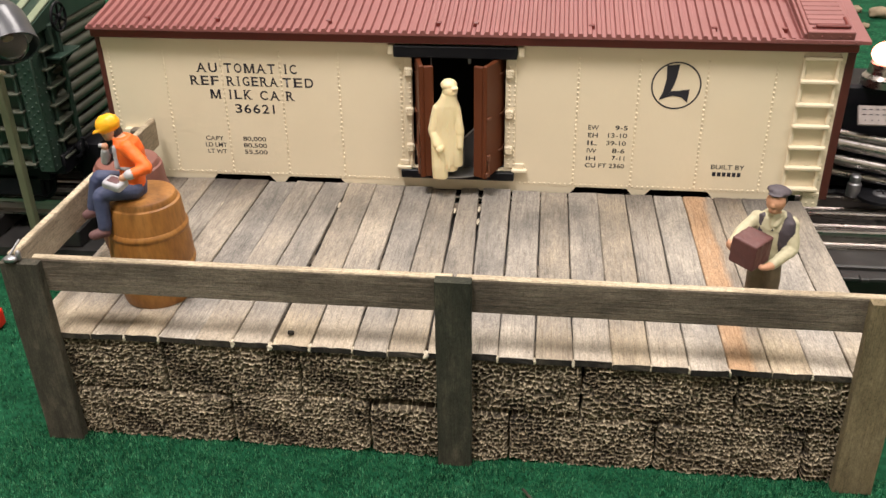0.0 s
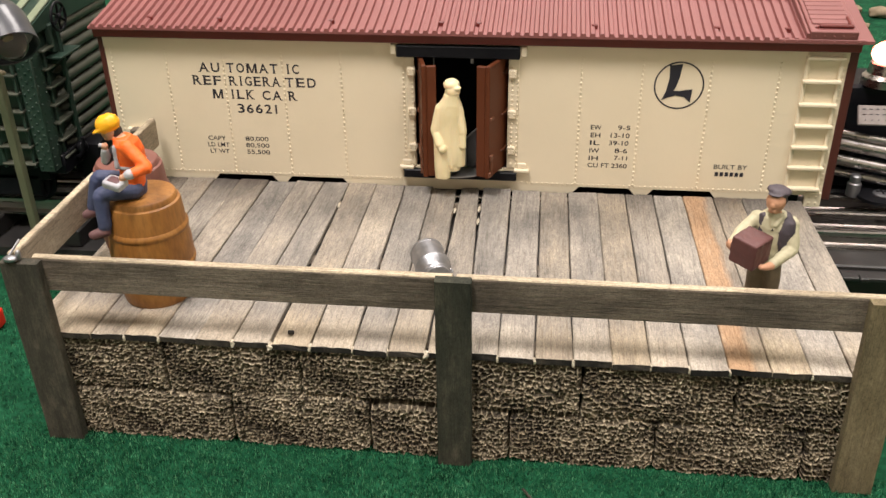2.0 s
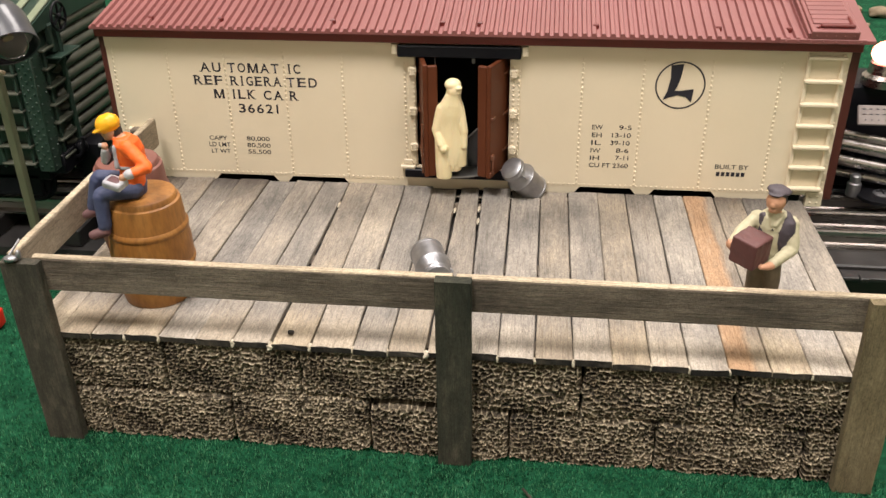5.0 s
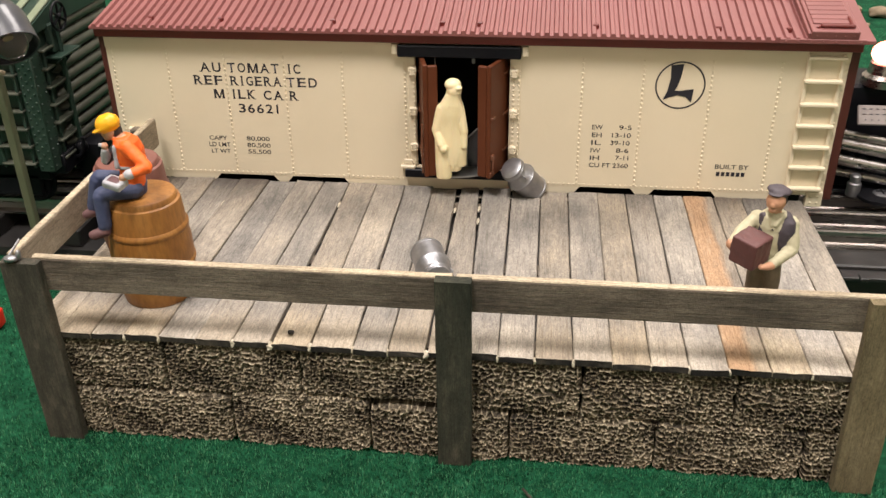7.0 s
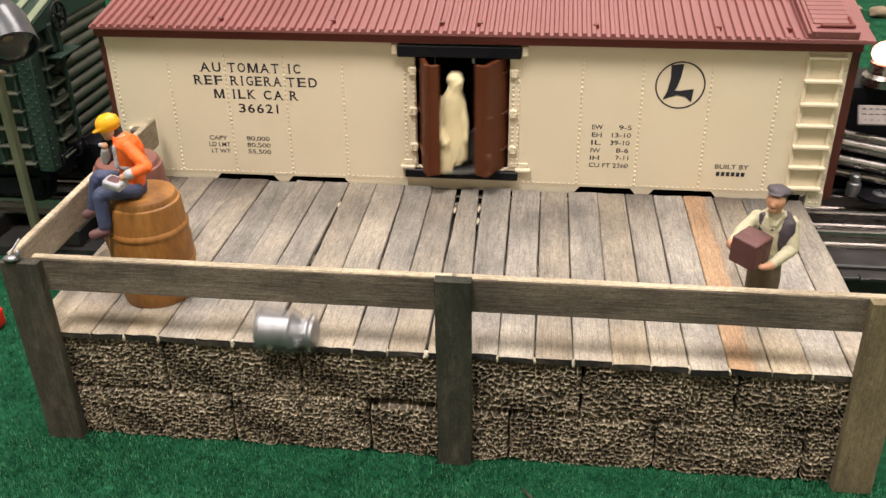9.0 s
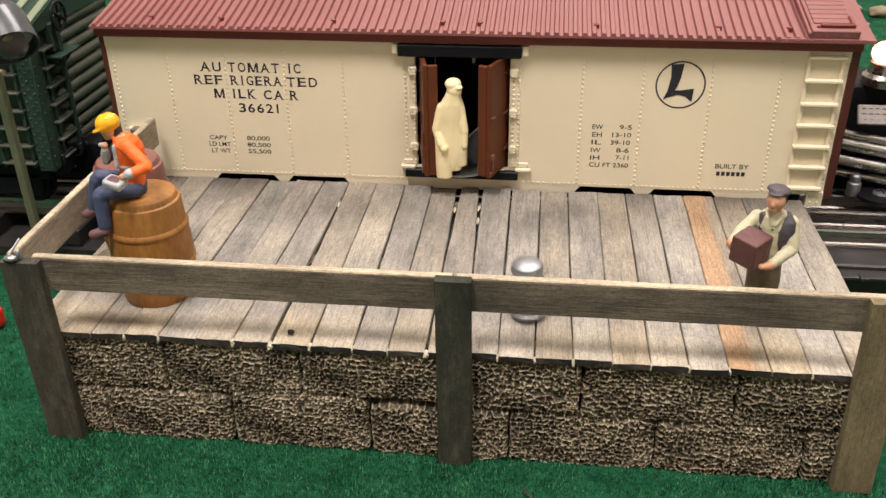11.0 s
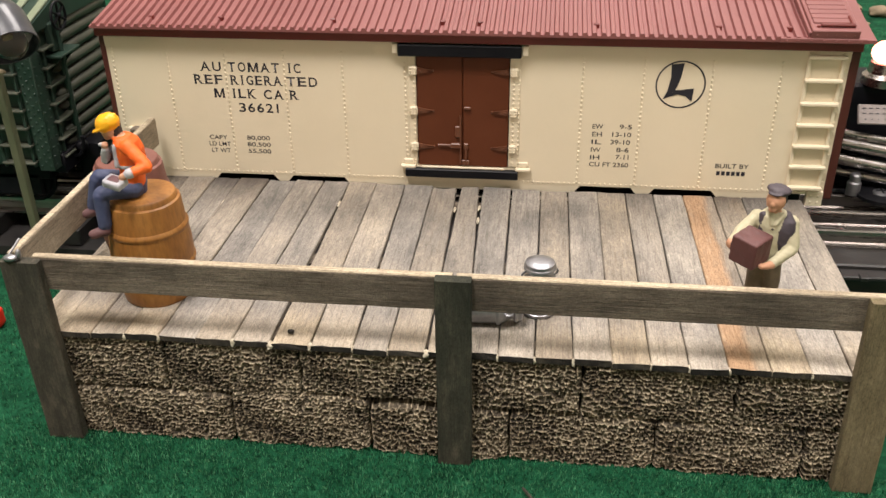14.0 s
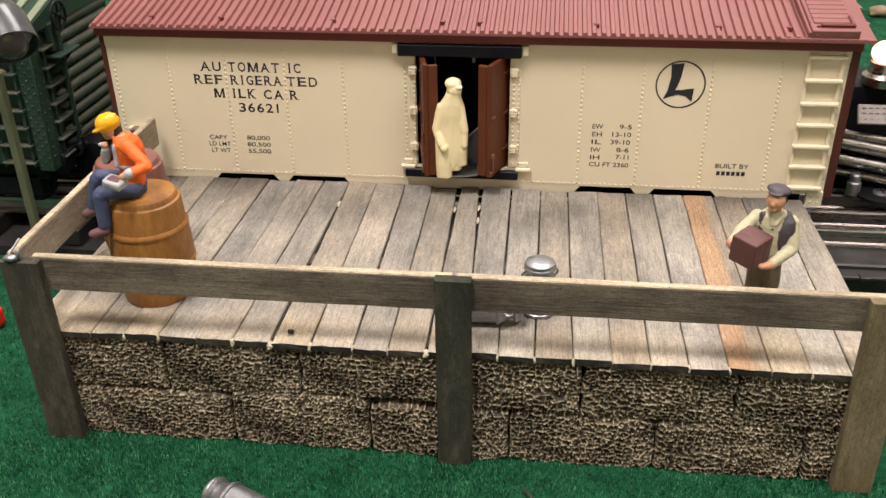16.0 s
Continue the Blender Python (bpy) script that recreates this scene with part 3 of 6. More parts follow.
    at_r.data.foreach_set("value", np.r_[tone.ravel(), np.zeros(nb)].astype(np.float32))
    for p in me.polygons:
        p.use_smooth = True
    ob = new("stone", me)
    ob.parent = parent
    ob.location = (at - ORIGIN[parent.name]) * MM
    return ob


def stick(bm, a, b, w, h, rng, axis):
    """A whittled stick with slightly wavy faces; axis 'x', 'y' or 'z' gives its run from a to b."""
    n = 16
    a, b = Vector(a), Vector(b)
    rows = []
    for i in range(n + 1):
        c = a.lerp(b, i / n)
        t = i / n * (b - a).length
        j = [0.13 * noise.noise((t * 0.09, k * 5.3, a.x * 0.3 + a.z)) for k in range(8)]
        e = 0.3
        o = [(-w + e, -h), (w - e, -h), (w, -h + e), (w, h - e), (w - e, h), (-w + e, h), (-w, h - e), (-w, -h + e)]
        row = []
        for k, (p, q) in enumerate(o):
            p, q = p + j[k], q + j[(k + 3) % 8]
            if axis == "x":
                row.append(bm.verts.new(c + Vector((0, p, q))))
            elif axis == "y":
                row.append(bm.verts.new(c + Vector((p, 0, q))))
            else:
                row.append(bm.verts.new(c + Vector((p, q, 0))))
        rows.append(row)
    for r, s in zip(rows, rows[1:]):
        for k in range(8):
            bm.faces.new((r[k], r[(k + 1) % 8], s[(k + 1) % 8], s[k]))
    bm.faces.new(rows[0])
    bm.faces.new(rows[-1])


def build_platform():
    rng = random.Random(11)
    plat = thing("loading_platform", -27, 52, 0, "weathered plank deck on rough carved stone base with a rail", "platform")
    # core under the planks
    bm = bmesh.new()
    box(bm, -143, 88, 7, 101, 0, 34.8)
    part("base_core", bm, TRACKBED, plat)
    bm = bmesh.new()
    for y in (8, 52, 96):
        box(bm, -146, 91, y - 3, y + 3, 34.8, DECK - 1.9)
    part("joist", bm, RAILWOOD, plat)
    # posts and rails
    bm = bmesh.new()
    stick(bm, (-22.4, -1.1, -0.5), (-22.6, -1.1, 62.2), 4.9, 1.7, rng, "z")
    part("post", bm, POSTWOOD, plat, "dark green-grey stained square post")
    bm = bmesh.new()
    stick(bm, (-142.7, -1.1, -0.5), (-143.6, -1.1, 61.4), 5.6, 1.7, rng, "z")
    part("post", bm, POSTWOOD_BROWN, plat, "dark stained square corner post")
    bm = bmesh.new()
    stick(bm, (89.8, -1.1, -0.5), (88.4, -1.1, 61.8), 5.4, 1.7, rng, "z")
    part("post", bm, POSTWOOD_PALE, plat, "olive brown stained square corner post")
    for x0, x1 in ((-141.0, -22.9), (-22.1, 92.5)):
        bm = bmesh.new()
        stick(bm, (x0, 1.4, 56.5), (x1, 1.4, 56.5), 1.3, 5.1, rng, "x")
        part("rail", bm, RAILWOOD, plat, "grey stained front rail")
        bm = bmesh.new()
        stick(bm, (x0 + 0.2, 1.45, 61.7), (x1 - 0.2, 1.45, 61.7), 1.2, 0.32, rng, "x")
        part("rail_edge", bm, TOPWOOD, plat, "pale top edge of the rail")
    bm = bmesh.new()
    stick(bm, (-147.0, 0.5, 57.2), (-148.6, 105.5, 57.2), 1.2, 5.3, rng, "y")
    part("rail", bm, SIDEWOOD, plat, "grey brown side rail")
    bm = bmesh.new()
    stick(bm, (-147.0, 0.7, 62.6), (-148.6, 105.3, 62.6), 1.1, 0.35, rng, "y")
    part("rail_edge", bm, TOPWOOD, plat, "pale top edge of the side rail")
    bm = bmesh.new()
    stick(bm, (-152.4, 100.6, 0), (-152.4, 100.6, 60.4), 2.4, 2.0, rng, "z")
    part("post", bm, RAILWOOD, plat, "grey rear corner post")
    # wire ends and glue at the corner
    bm = bmesh.new()
    ball(bm, (-145.5, -2.2, 62.6), 2.1, 1.4, 1.0)
    ball(bm, (-143.6, -1.0, 63.2), 0.8, 0.8, 1.6)
    pipe(bm, (-147.3, -2.0, 61.5), (-144.8, 3.0, 66.0), 0.35)
    part("wire_tie", bm, STEEL, plat, "shiny twisted wire at the corner", smooth=True)
    # masonry
    uz, lz = 17.6, 17.3
    upper = [-140, -108.1, -67.4, -22.5, 13.1, 55.2, 90.5]
    lower = [-140, -129.1, -89.6, -47.7, -6.9, 34.9, 76.0, 90.5]
    sizes = [(2.6, 1.15), (2.4, 1.25), (2.3, 1.3), (2.2, 1.6), (2.5, 1.3), (2.1, 1.45), (2.2, 1.5)]
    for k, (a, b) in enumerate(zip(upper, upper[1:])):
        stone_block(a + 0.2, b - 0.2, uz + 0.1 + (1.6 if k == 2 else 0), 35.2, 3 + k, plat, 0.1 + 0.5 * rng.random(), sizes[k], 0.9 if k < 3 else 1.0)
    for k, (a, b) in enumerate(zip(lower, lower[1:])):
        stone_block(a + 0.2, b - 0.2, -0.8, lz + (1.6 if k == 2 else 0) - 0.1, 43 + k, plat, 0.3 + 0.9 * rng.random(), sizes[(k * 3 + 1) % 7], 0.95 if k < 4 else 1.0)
    bm = bmesh.new()
    box(bm, -71.2, -69.4, 4.6, 5.8, DECK + 0.1, DECK + 1.3, 0.3)
    part("wood_chip", bm, PLANK_END, plat)
    # deck
    ends = {1: 0.2, 4: 0.9, 6: 0.8, 8: 0.3, 9: -0.2, 12: 0.6, 15: 0.7, 18: -0.6}
    for k in range(len(JOINT_FRONT) - 1):
        bm = bmesh.new()
        y0 = -0.1 + ends.get(k, 0.2) + rng.uniform(-0.35, 0.35)
        y1 = (109.2 if k < 10 else 108.4) + rng.uniform(-0.9, 0.3) - (1.2 if k == 10 else 0)
        plank_mesh(bm, k, y0, y1, DECK - 1.9, DECK + rng.uniform(-0.22, 0.22), rng)
        at = ((JOINT_FRONT[k] + JOINT_FRONT[k + 1]) / 2, 52, DECK)
        orange = k == 19
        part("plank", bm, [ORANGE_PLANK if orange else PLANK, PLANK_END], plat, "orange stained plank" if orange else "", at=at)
    # crusts of dried glue between and under the board ends
    for k, size in ((3, 0.55), (4, 0.5), (6, 0.95), (7, 1.1), (8, 0.8), (9, 0.7), (10, 0.5), (11, 0.9), (13, 0.5), (14, 0.6), (15, 0.55), (17, 0.5), (18, 0.7), (19, 0.8), (21, 0.5)):
        bm = bmesh.new()
        bmesh.ops.create_icosphere(bm, subdivisions=3, radius=1.0)
        for v in bm.verts:
            v.co *= 1 + 0.55 * noise.noise(v.co * 1.9 + Vector((k * 3.7, 0, 0)))
            v.co = Vector((JOINT_FRONT[k] + v.co.x * size * 0.9, 0.5 + size * 0.4 + v.co.y * size * 1.3, DECK - 1.2 + v.co.z * 1.15))
        part("glue_crust", bm, GLUE, plat, "pale crust of dried glue", smooth=60)
    for k, y in ((3, 88), (12, 92), (12, 82), (11, 90), (7, 91)):
        bm = bmesh.new()
        bmesh.ops.create_icosphere(bm, subdivisions=2, radius=1.0)
        for v in bm.verts:
            v.co *= 1 + 0.5 * noise.noise(v.co * 1.7 + Vector((k * 2.7, y, 0)))
            v.co = Vector((joint_x(k, y / 108, 0) + v.co.x * 0.55, y + v.co.y * 2.2, DECK - 0.6 + v.co.z * 0.5))
        part("glue_crust", bm, GLUE, plat, smooth=60)
    return plat


# ---------------------------------------------------------------- milk car
FACE = 109.7
CAR_ORIGIN = (-30.5, 139, 17.5)


def lettering(name, words, x0, x1, z, height, parent, bold=0.012):
    """Raised ink letters fitted between x0 and x1, centred on z."""
    cu = bpy.data.curves.new(name, "FONT")
    cu.body, cu.size, cu.extrude, cu.offset = words, 1.0, 0.0, bold
    tmp = bpy.data.objects.new(name, cu)
    scene.collection.objects.link(tmp)
    me = bpy.data.meshes.new_from_object(tmp.evaluated_get(bpy.context.evaluated_depsgraph_get()))
    bpy.data.objects.remove(tmp)
    co = np.empty(len(me.vertices) * 3)
    me.vertices.foreach_get("co", co)
    co = co.reshape(-1, 3)
    lo, hi = co.min(0), co.max(0)
    base = ORIGIN[parent.name]
    x = x0 + (co[:, 0] - lo[0]) / (hi[0] - lo[0]) * (x1 - x0)
    zz = z + ((co[:, 1] - lo[1]) / (hi[1] - lo[1]) - 0.5) * height
    out = np.c_[x - base.x, np.full(len(x), FACE - 0.06 - base.y), zz - base.z] * MM
    me.vertices.foreach_set("co", out.ravel())
    me.materials.clear()
    me.materials.append(INK)
    me.update()
    ob = new(name, me)
    ob.parent = parent
    return ob


def serif(parent, words, x0, x1, z, height):
    """Bold slab letters: each character on its own advance, with small feet."""
    n = len(words)
    wide = {"M": 1.35, "I": 0.62, "1": 0.7, "A": 1.1, "R": 1.08}
    total = sum(wide.get(c, 1.0) for c in words) + 0.32 * (n - 1)
    unit = (x1 - x0) / total
    x = x0
    for c in words:
        w = wide.get(c, 1.0) * unit
        if c == "M":
            bm = bmesh.new()
            b, h = 0.19 * w, height * 0.48
            m = x + w / 2
            prism(bm, [(x, z - h), (x + b, z - h), (x + b, z + h), (x, z + h)], FACE - 0.07, FACE - 0.03)
            prism(bm, [(x + w - b, z - h), (x + w, z - h), (x + w, z + h), (x + w - b, z + h)], FACE - 0.07, FACE - 0.03)
            prism(bm, [(x + b * 0.3, z + h), (x + b * 1.4, z + h), (m + b * 0.45, z - h), (m - b * 0.45, z - h)], FACE - 0.08, FACE - 0.03)
            prism(bm, [(x + w - b * 1.1, z + h), (x + w - b * 0.3, z + h), (m + b * 0.45, z - h), (m - b * 0.2, z - h)], FACE - 0.09, FACE - 0.03)
            part("letter", bm, INK, parent)
        else:
            lettering("letter", c, x + (0.32 * w if c in "I1" else 0), x + w - (0.32 * w if c in "I1" else 0), z, height * 0.96, parent, 0.014)
        feet = []
        if c in "ATIFRMKEL":
            feet = {"A": [(0.02, 0), (0.98, 0)], "T": [(0.5, 0)], "I": [(0.5, 0), (0.5, 1)], "F": [(0.12, 0), (0.08, 1)], "R": [(0.12, 0), (0.95, 0), (0.06, 1)],
                    "M": [(0.08, 0), (0.92, 0)], "K": [(0.12, 0), (0.94, 0), (0.12, 1), (0.88, 1)], "E": [(0.06, 0), (0.06, 1)],
                    "L": [(0.08, 0), (0.12, 1)]}[c]
        bm = bmesh.new()
        for u, v in feet:
            cx, cz = x + u * w, z + (v - 0.5) * (height - 0.3)
            box(bm, cx - 0.5, cx + 0.5, FACE - 0.085, FACE - 0.03, cz - 0.12, cz + 0.12)
        if feet:
            part("serif", bm, INK, parent)
        else:
            bm.free()
        x += w + 0.32 * unit


def build_car():
    car = thing("milk_car", *CAR_ORIGIN, "cream refrigerated milk car with red-brown ribbed roof on track", "railway car")
    x0, x1, zb, zt = -164.2, 101.8, 39.0, 93.4
    ox0, ox1, oz0, oz1 = -47.9, -13.8, 45.2, 88.6
    bm = bmesh.new()
    xs, zs = [x0, ox0, ox1, x1], [zb, oz0, oz1, zt + 3]
    v = [[bm.verts.new((x, FACE, z)) for x in xs] for z in zs]
    fs = [bm.faces.new((v[j][i], v[j][i + 1], v[j + 1][i + 1], v[j + 1][i])) for j in range(3) for i in range(3) if (i, j) != (1, 1)]
    r = bmesh.ops.extrude_face_region(bm, geom=fs)
    bmesh.ops.translate(bm, vec=(0, 1.6, 0), verts=[e for e in r["geom"] if isinstance(e, bmesh.types.BMVert)])
    part("side_wall", bm, CREAM, car, "cream plastic side with rivet seams")
    bm = bmesh.new()
    box(bm, x0, x1, 167.0, 168.6, zb, zt + 3)
    part("side_wall", bm, CREAM, car)
    for xa, xb in ((x0 - 1.6, x0 + 0.4), (x1 - 0.4, x1 + 2.6)):
        bm = bmesh.new()
        box(bm, xa, xb, FACE - 0.4, 169, zb - 1.5, zt + 3, 0.25)
        part("end_wall", bm, END_BROWN, car, "dark red ribbed end wall")
        for y in span(FACE + 8, 161, 12):
            bm = bmesh.new()
            box(bm, xa - 0.4, xb + 0.4, y - 0.7, y + 0.7, zb, zt, 0.3)
            part("end_rib", bm, END_BROWN, car)
    bm = bmesh.new()
    box(bm, x0, x1, FACE + 1.6, 167, 41.0, 43.0)
    part("floor_pan", bm, BLACK, car)
    bm = bmesh.new()
    box(bm, -75, 15, 149, 150, 43, 93)
    box(bm, -75.5, -75, 112, 150, 43, 93)
    box(bm, 15, 15.5, 112, 150, 43, 93)
    part("bulkhead", bm, BLACK, car)
    # frame skirt under the side with bolster plates
    for a, b in ((-163.5, -126), (-105, -97), (-77, 13.5), (32, 41), (61.5, 86)):
        bm = bmesh.new()
        cut = 2.6
        prism(bm, [(a, 39.0), (b, 39.0), (b - cut, 36.0), (a + cut, 36.0)], FACE + 0.1, FACE + 1.5)
        part("skirt_plate", bm, CREAM, car)
    bm = bmesh.new()
    box(bm, -158, 96, FACE + 8, 160, 30, 41, 0.6)
    part("underframe", bm, BLACK, car, "black underframe")
    # rivets
    cols = [-161.9, -140.9, -119.1, -96.7, -74.9, 12.0, 33.2, 56.6, 79.6, 100.3]
    for x in cols:
        bm = bmesh.new()
        rivets(bm, [(x, FACE, z) for z in span(40.6, 88.3, 1.75)], 0.46)
        part("rivet_seam", bm, CREAM, car, smooth=True)
    for a, b in ((-161, -54), (-8, 99)):
        bm = bmesh.new()
        rivets(bm, [(x, FACE, 40.0) for x in span(a, b, 1.9)], 0.42)
        part("rivet_seam", bm, CREAM, car, smooth=True)
    # letter board under the eave
    bm = bmesh.new()
    box(bm, x0, -56, FACE - 0.25, FACE + 0.1, 88.9, zt)
    box(bm, -7.7, x1, FACE - 0.25, FACE + 0.1, 88.9, zt)
    part("letter_board", bm, CREAM, car)
    # eave board and roof
    bm = bmesh.new()
    box(bm, -165.8, 104, 106.6, 171, 93.4, 97.4, 0.25)
    part("eave_board", bm, FASCIA, car, "dark red eave board")
    bm = bmesh.new()
    pitch = 3.2
    prof = []
    x = -166.4
    while x < 86.5:
        prof += [(x, 0.0), (x + pitch * 0.30, 0.0), (x + pitch * 0.42, 1.05), (x + pitch * 0.80, 1.05), (x + pitch * 0.92, 0.0)]
        x += pitch
    ys = [(105.0, 97.5), (121.0, 100.4), (139.0, 104.4), (157.0, 100.4), (173.0, 97.5)]
    grid = [[bm.verts.new((px, y, z + h)) for px, h in prof] for y, z in ys]
    low = [[bm.verts.new((px, y, z - 0.8)) for px, h in prof] for y, z in ys]
    for g in (grid, low):
        for a, b in zip(g, g[1:]):
            for k in range(len(prof) - 1):
                bm.faces.new((a[k], a[k + 1], b[k + 1], b[k]))
    for k in range(len(prof) - 1):
        bm.faces.new((grid[0][k], grid[0][k + 1], low[0][k + 1], low[0][k]))
        bm.faces.new((grid[-1][k], grid[-1][k + 1], low[-1][k + 1], low[-1][k]))
    for k in (0, len(prof) - 1):
        for j in range(len(ys) - 1):
            bm.faces.new((grid[j][k], grid[j + 1][k], low[j + 1][k], low[j][k]))
    roof = part("roof", bm, ROOF, car, "red-brown corrugated roof")
    bm = bmesh.new()
    for a, b in zip(ys, ys[1:]):
        q = [bm.verts.new(p) for p in ((86.3, a[0], a[1] + 0.3), (107, a[0], a[1] + 0.3), (107, b[0], b[1] + 0.3), (86.3, b[0], b[1] + 0.3))]
        r = [bm.verts.new(p) for p in ((86.3, a[0], a[1] - 0.8), (107, a[0], a[1] - 0.8), (107, b[0], b[1] - 0.8), (86.3, b[0], b[1] - 0.8))]
        bm.faces.new(q), bm.faces.new(r)
        for k in range(4):
            bm.faces.new((q[k], q[(k + 1) % 4], r[(k + 1) % 4], r[k]))
    part("roof_end", bm, ROOF, car)
    bm = bmesh.new()
    box(bm, 76, 104, 104.6, 106, 96.6, 98.2, 0.2)
    rivets(bm, [(x, 104.6, 97.4) for x in span(78, 102, 4)], 0.35)
    part("eave_strip", bm, ROOF, car)
    m = Matrix.Translation((93.6, 104.6, 99.2)) @ Matrix.Rotation(radians(12.5), 4, "X")
    bm = bmesh.new()
    box(bm, -7.7, 7.7, 0, 33, -1.2, 1.8, 0.25)
    box(bm, -8.7, -7.7, 0.4, 33, -1.2, 0.9, 0.2)
    rivets(bm, [(x, 0, 0.2) for x in span(-6, 6, 3.0)], 0.32)
    bm.transform(m)
    hatch = part("ice_hatch", bm, ROOF, car, "slatted ice hatch")
    for y in span(6.5, 29, 3.4):
        bm = bmesh.new()
        box(bm, -6.6, 6.0, y - 1.45, y + 1.45, 1.7, 2.3, 0.2)
        bm.transform(m)
        part("slat", bm, ROOF, hatch)
    bm = bmesh.new()
    box(bm, -4.8, 6.4, 2.2, 3.4, 1.9, 3.0, 0.3)
    box(bm, 5.0, 6.2, 3.0, 9.5, 1.9, 2.9, 0.3)
    rivets(bm, [(-5.4, 2.8, 1.8)], 0.8, "z", 1)
    bm.transform(m)
    part("latch_bar", bm, FASCIA, hatch)
    bm = bmesh.new()
    box(bm, -150, 98, 135.5, 142.5, 105.4, 106.6, 0.3)
    part("roof_walk", bm, ROOF, car)
    for x in (-145.1, -118.7, -77.4, -37.9, -24.7, 15.5, 56.8, 80.1):
        bm = bmesh.new()
        box(bm, x - 1.0, x + 1.0, 110.8, 112.2, 98.3, 100.2, 0.3)
        part("roof_cleat", bm, FASCIA, car)
    # door surround
    bm = bmesh.new()
    box(bm, -53.8, -9.9, FACE - 3.0, FACE - 0.1, 88.3, 92.6, 0.35)
    part("door_header", bm, BLACK, car, "black door header")
    for x in (-56.1, -9.6):
        bm = bmesh.new()
        box(bm, x, x + 2.2, FACE - 2.2, FACE, 89.0, 92.6, 0.3)
        part("header_bracket", bm, CREAM, car)
    bm = bmesh.new()
    box(bm, -52.6, -10.0, FACE - 2.2, FACE + 0.2, 41.2, 44.6, 0.35)
    part("door_sill", bm, BLACK, car, "black door sill")
    bm = bmesh.new()
    box(bm, -46.5, -15.2, FACE - 1.0, FACE + 1.0, 44.65, 45.3, 0.15)
    part("threshold", bm, CREAM, car, "cream threshold strip")
    for x in (-54.2, -11.0):
        bm = bmesh.new()
        box(bm, x, x + 5.6, FACE - 2.0, FACE, 44.6, 45.9, 0.3)
        box(bm, x + 1, x + 4.6, FACE - 0.8, FACE, 45.9, 48, 0.3)
        part("sill_bracket", bm, CREAM, car)
    for x, cx in ((-51.9, -49.4), (-12.4, -11.7)):
        bm = bmesh.new()
        box(bm, cx - 1.3 if x < -40 else -13.4, cx + 1.3 if x < -40 else -10.0, FACE - 0.35, FACE, 46, 88, 0.12)
        rivets(bm, [(x, FACE - 0.35 if x > -40 else FACE, z) for z in span(47.5, 85, 1.75)], 0.45)
        if x < -40:
            rivets(bm, [(-48.6, FACE - 0.35, z) for z in span(47.5, 78, 1.75)], 0.4)
        else:
            rivets(bm, [(-10.4, FACE - 0.35, z) for z in span(47.5, 85, 1.75)], 0.4)
        part("door_jamb", bm, CREAM, car, "riveted cream door jamb", smooth=True)
        for z in (53.2, 67.3, 82.5):
            bm = bmesh.new()
            c = -48.9 if x < -40 else -12.3
            box(bm, c - 1.5, c + 1.5, FACE - 1.4, FACE - 0.3, z - 1.7, z + 1.7, 0.4)
            rivets(bm, [(c + i, FACE - 1.4, z + j) for i in (-0.8, 0.8) for j in (-1, 0, 1)], 0.4)
            part("hinge_block", bm, CREAM, car, smooth=True)
    # ladder
    bm = bmesh.new()
    for x in (88.0, 99.2):
        box(bm, x - 0.7, x + 0.7, FACE - 1.0, FACE, 40.8, 92.0, 0.25)
    ladder = part("ladder", bm, CREAM, car, "cream moulded side ladder")
    for z in (90.9, 82.6, 74.2, 66.3, 58.3, 50.4, 42.2):
        bm = bmesh.new()
        box(bm, 87.2, 100.0, FACE - 2.3, FACE - 0.05, z - 0.7, z + 0.5, 0.25)
        part("rung", bm, CREAM, ladder)
    bm = bmesh.new()
    box(bm, -160, -150.5, FACE - 2.2, FACE, 55.5, 57.6, 0.3)
    part("step", bm, CREAM, car)
    bm = bmesh.new()
    box(bm, 95.5, 101.5, FACE - 0.6, FACE + 1.4, 34.5, 40.5, 0.3)
    rivets(bm, [(98.5 + i, FACE - 0.6, 36.3 + j) for i in (-1.2, 1.2) for j in (0, 2.4)], 0.5)
    part("corner_plate", bm, CREAM, car)
    # lettering
    for s, a, b, z, h in (("AU", -128.4, -120.6, 82.0, 3.7), ("TOMAT", -117.9, -98.5, 82.0, 3.7), ("IC", -95.4, -90.5, 82.0, 3.7),
                          ("REF", -131.4, -120.6, 77.0, 3.7), ("RIGERA", -117.4, -98.2, 77.0, 3.7), ("TED", -96.1, -84.6, 76.9, 3.7),
                          ("M", -124.4, -120.5, 71.8, 3.7), ("ILK", -117.6, -108.7, 71.8, 3.7), ("CA", -105.3, -98.1, 71.7, 3.7), ("R", -95.3, -92.4, 71.7, 3.7),
                          ("36621", -115.5, -99.7, 66.3, 3.7)):
        serif(car, s, a, b, z, h)
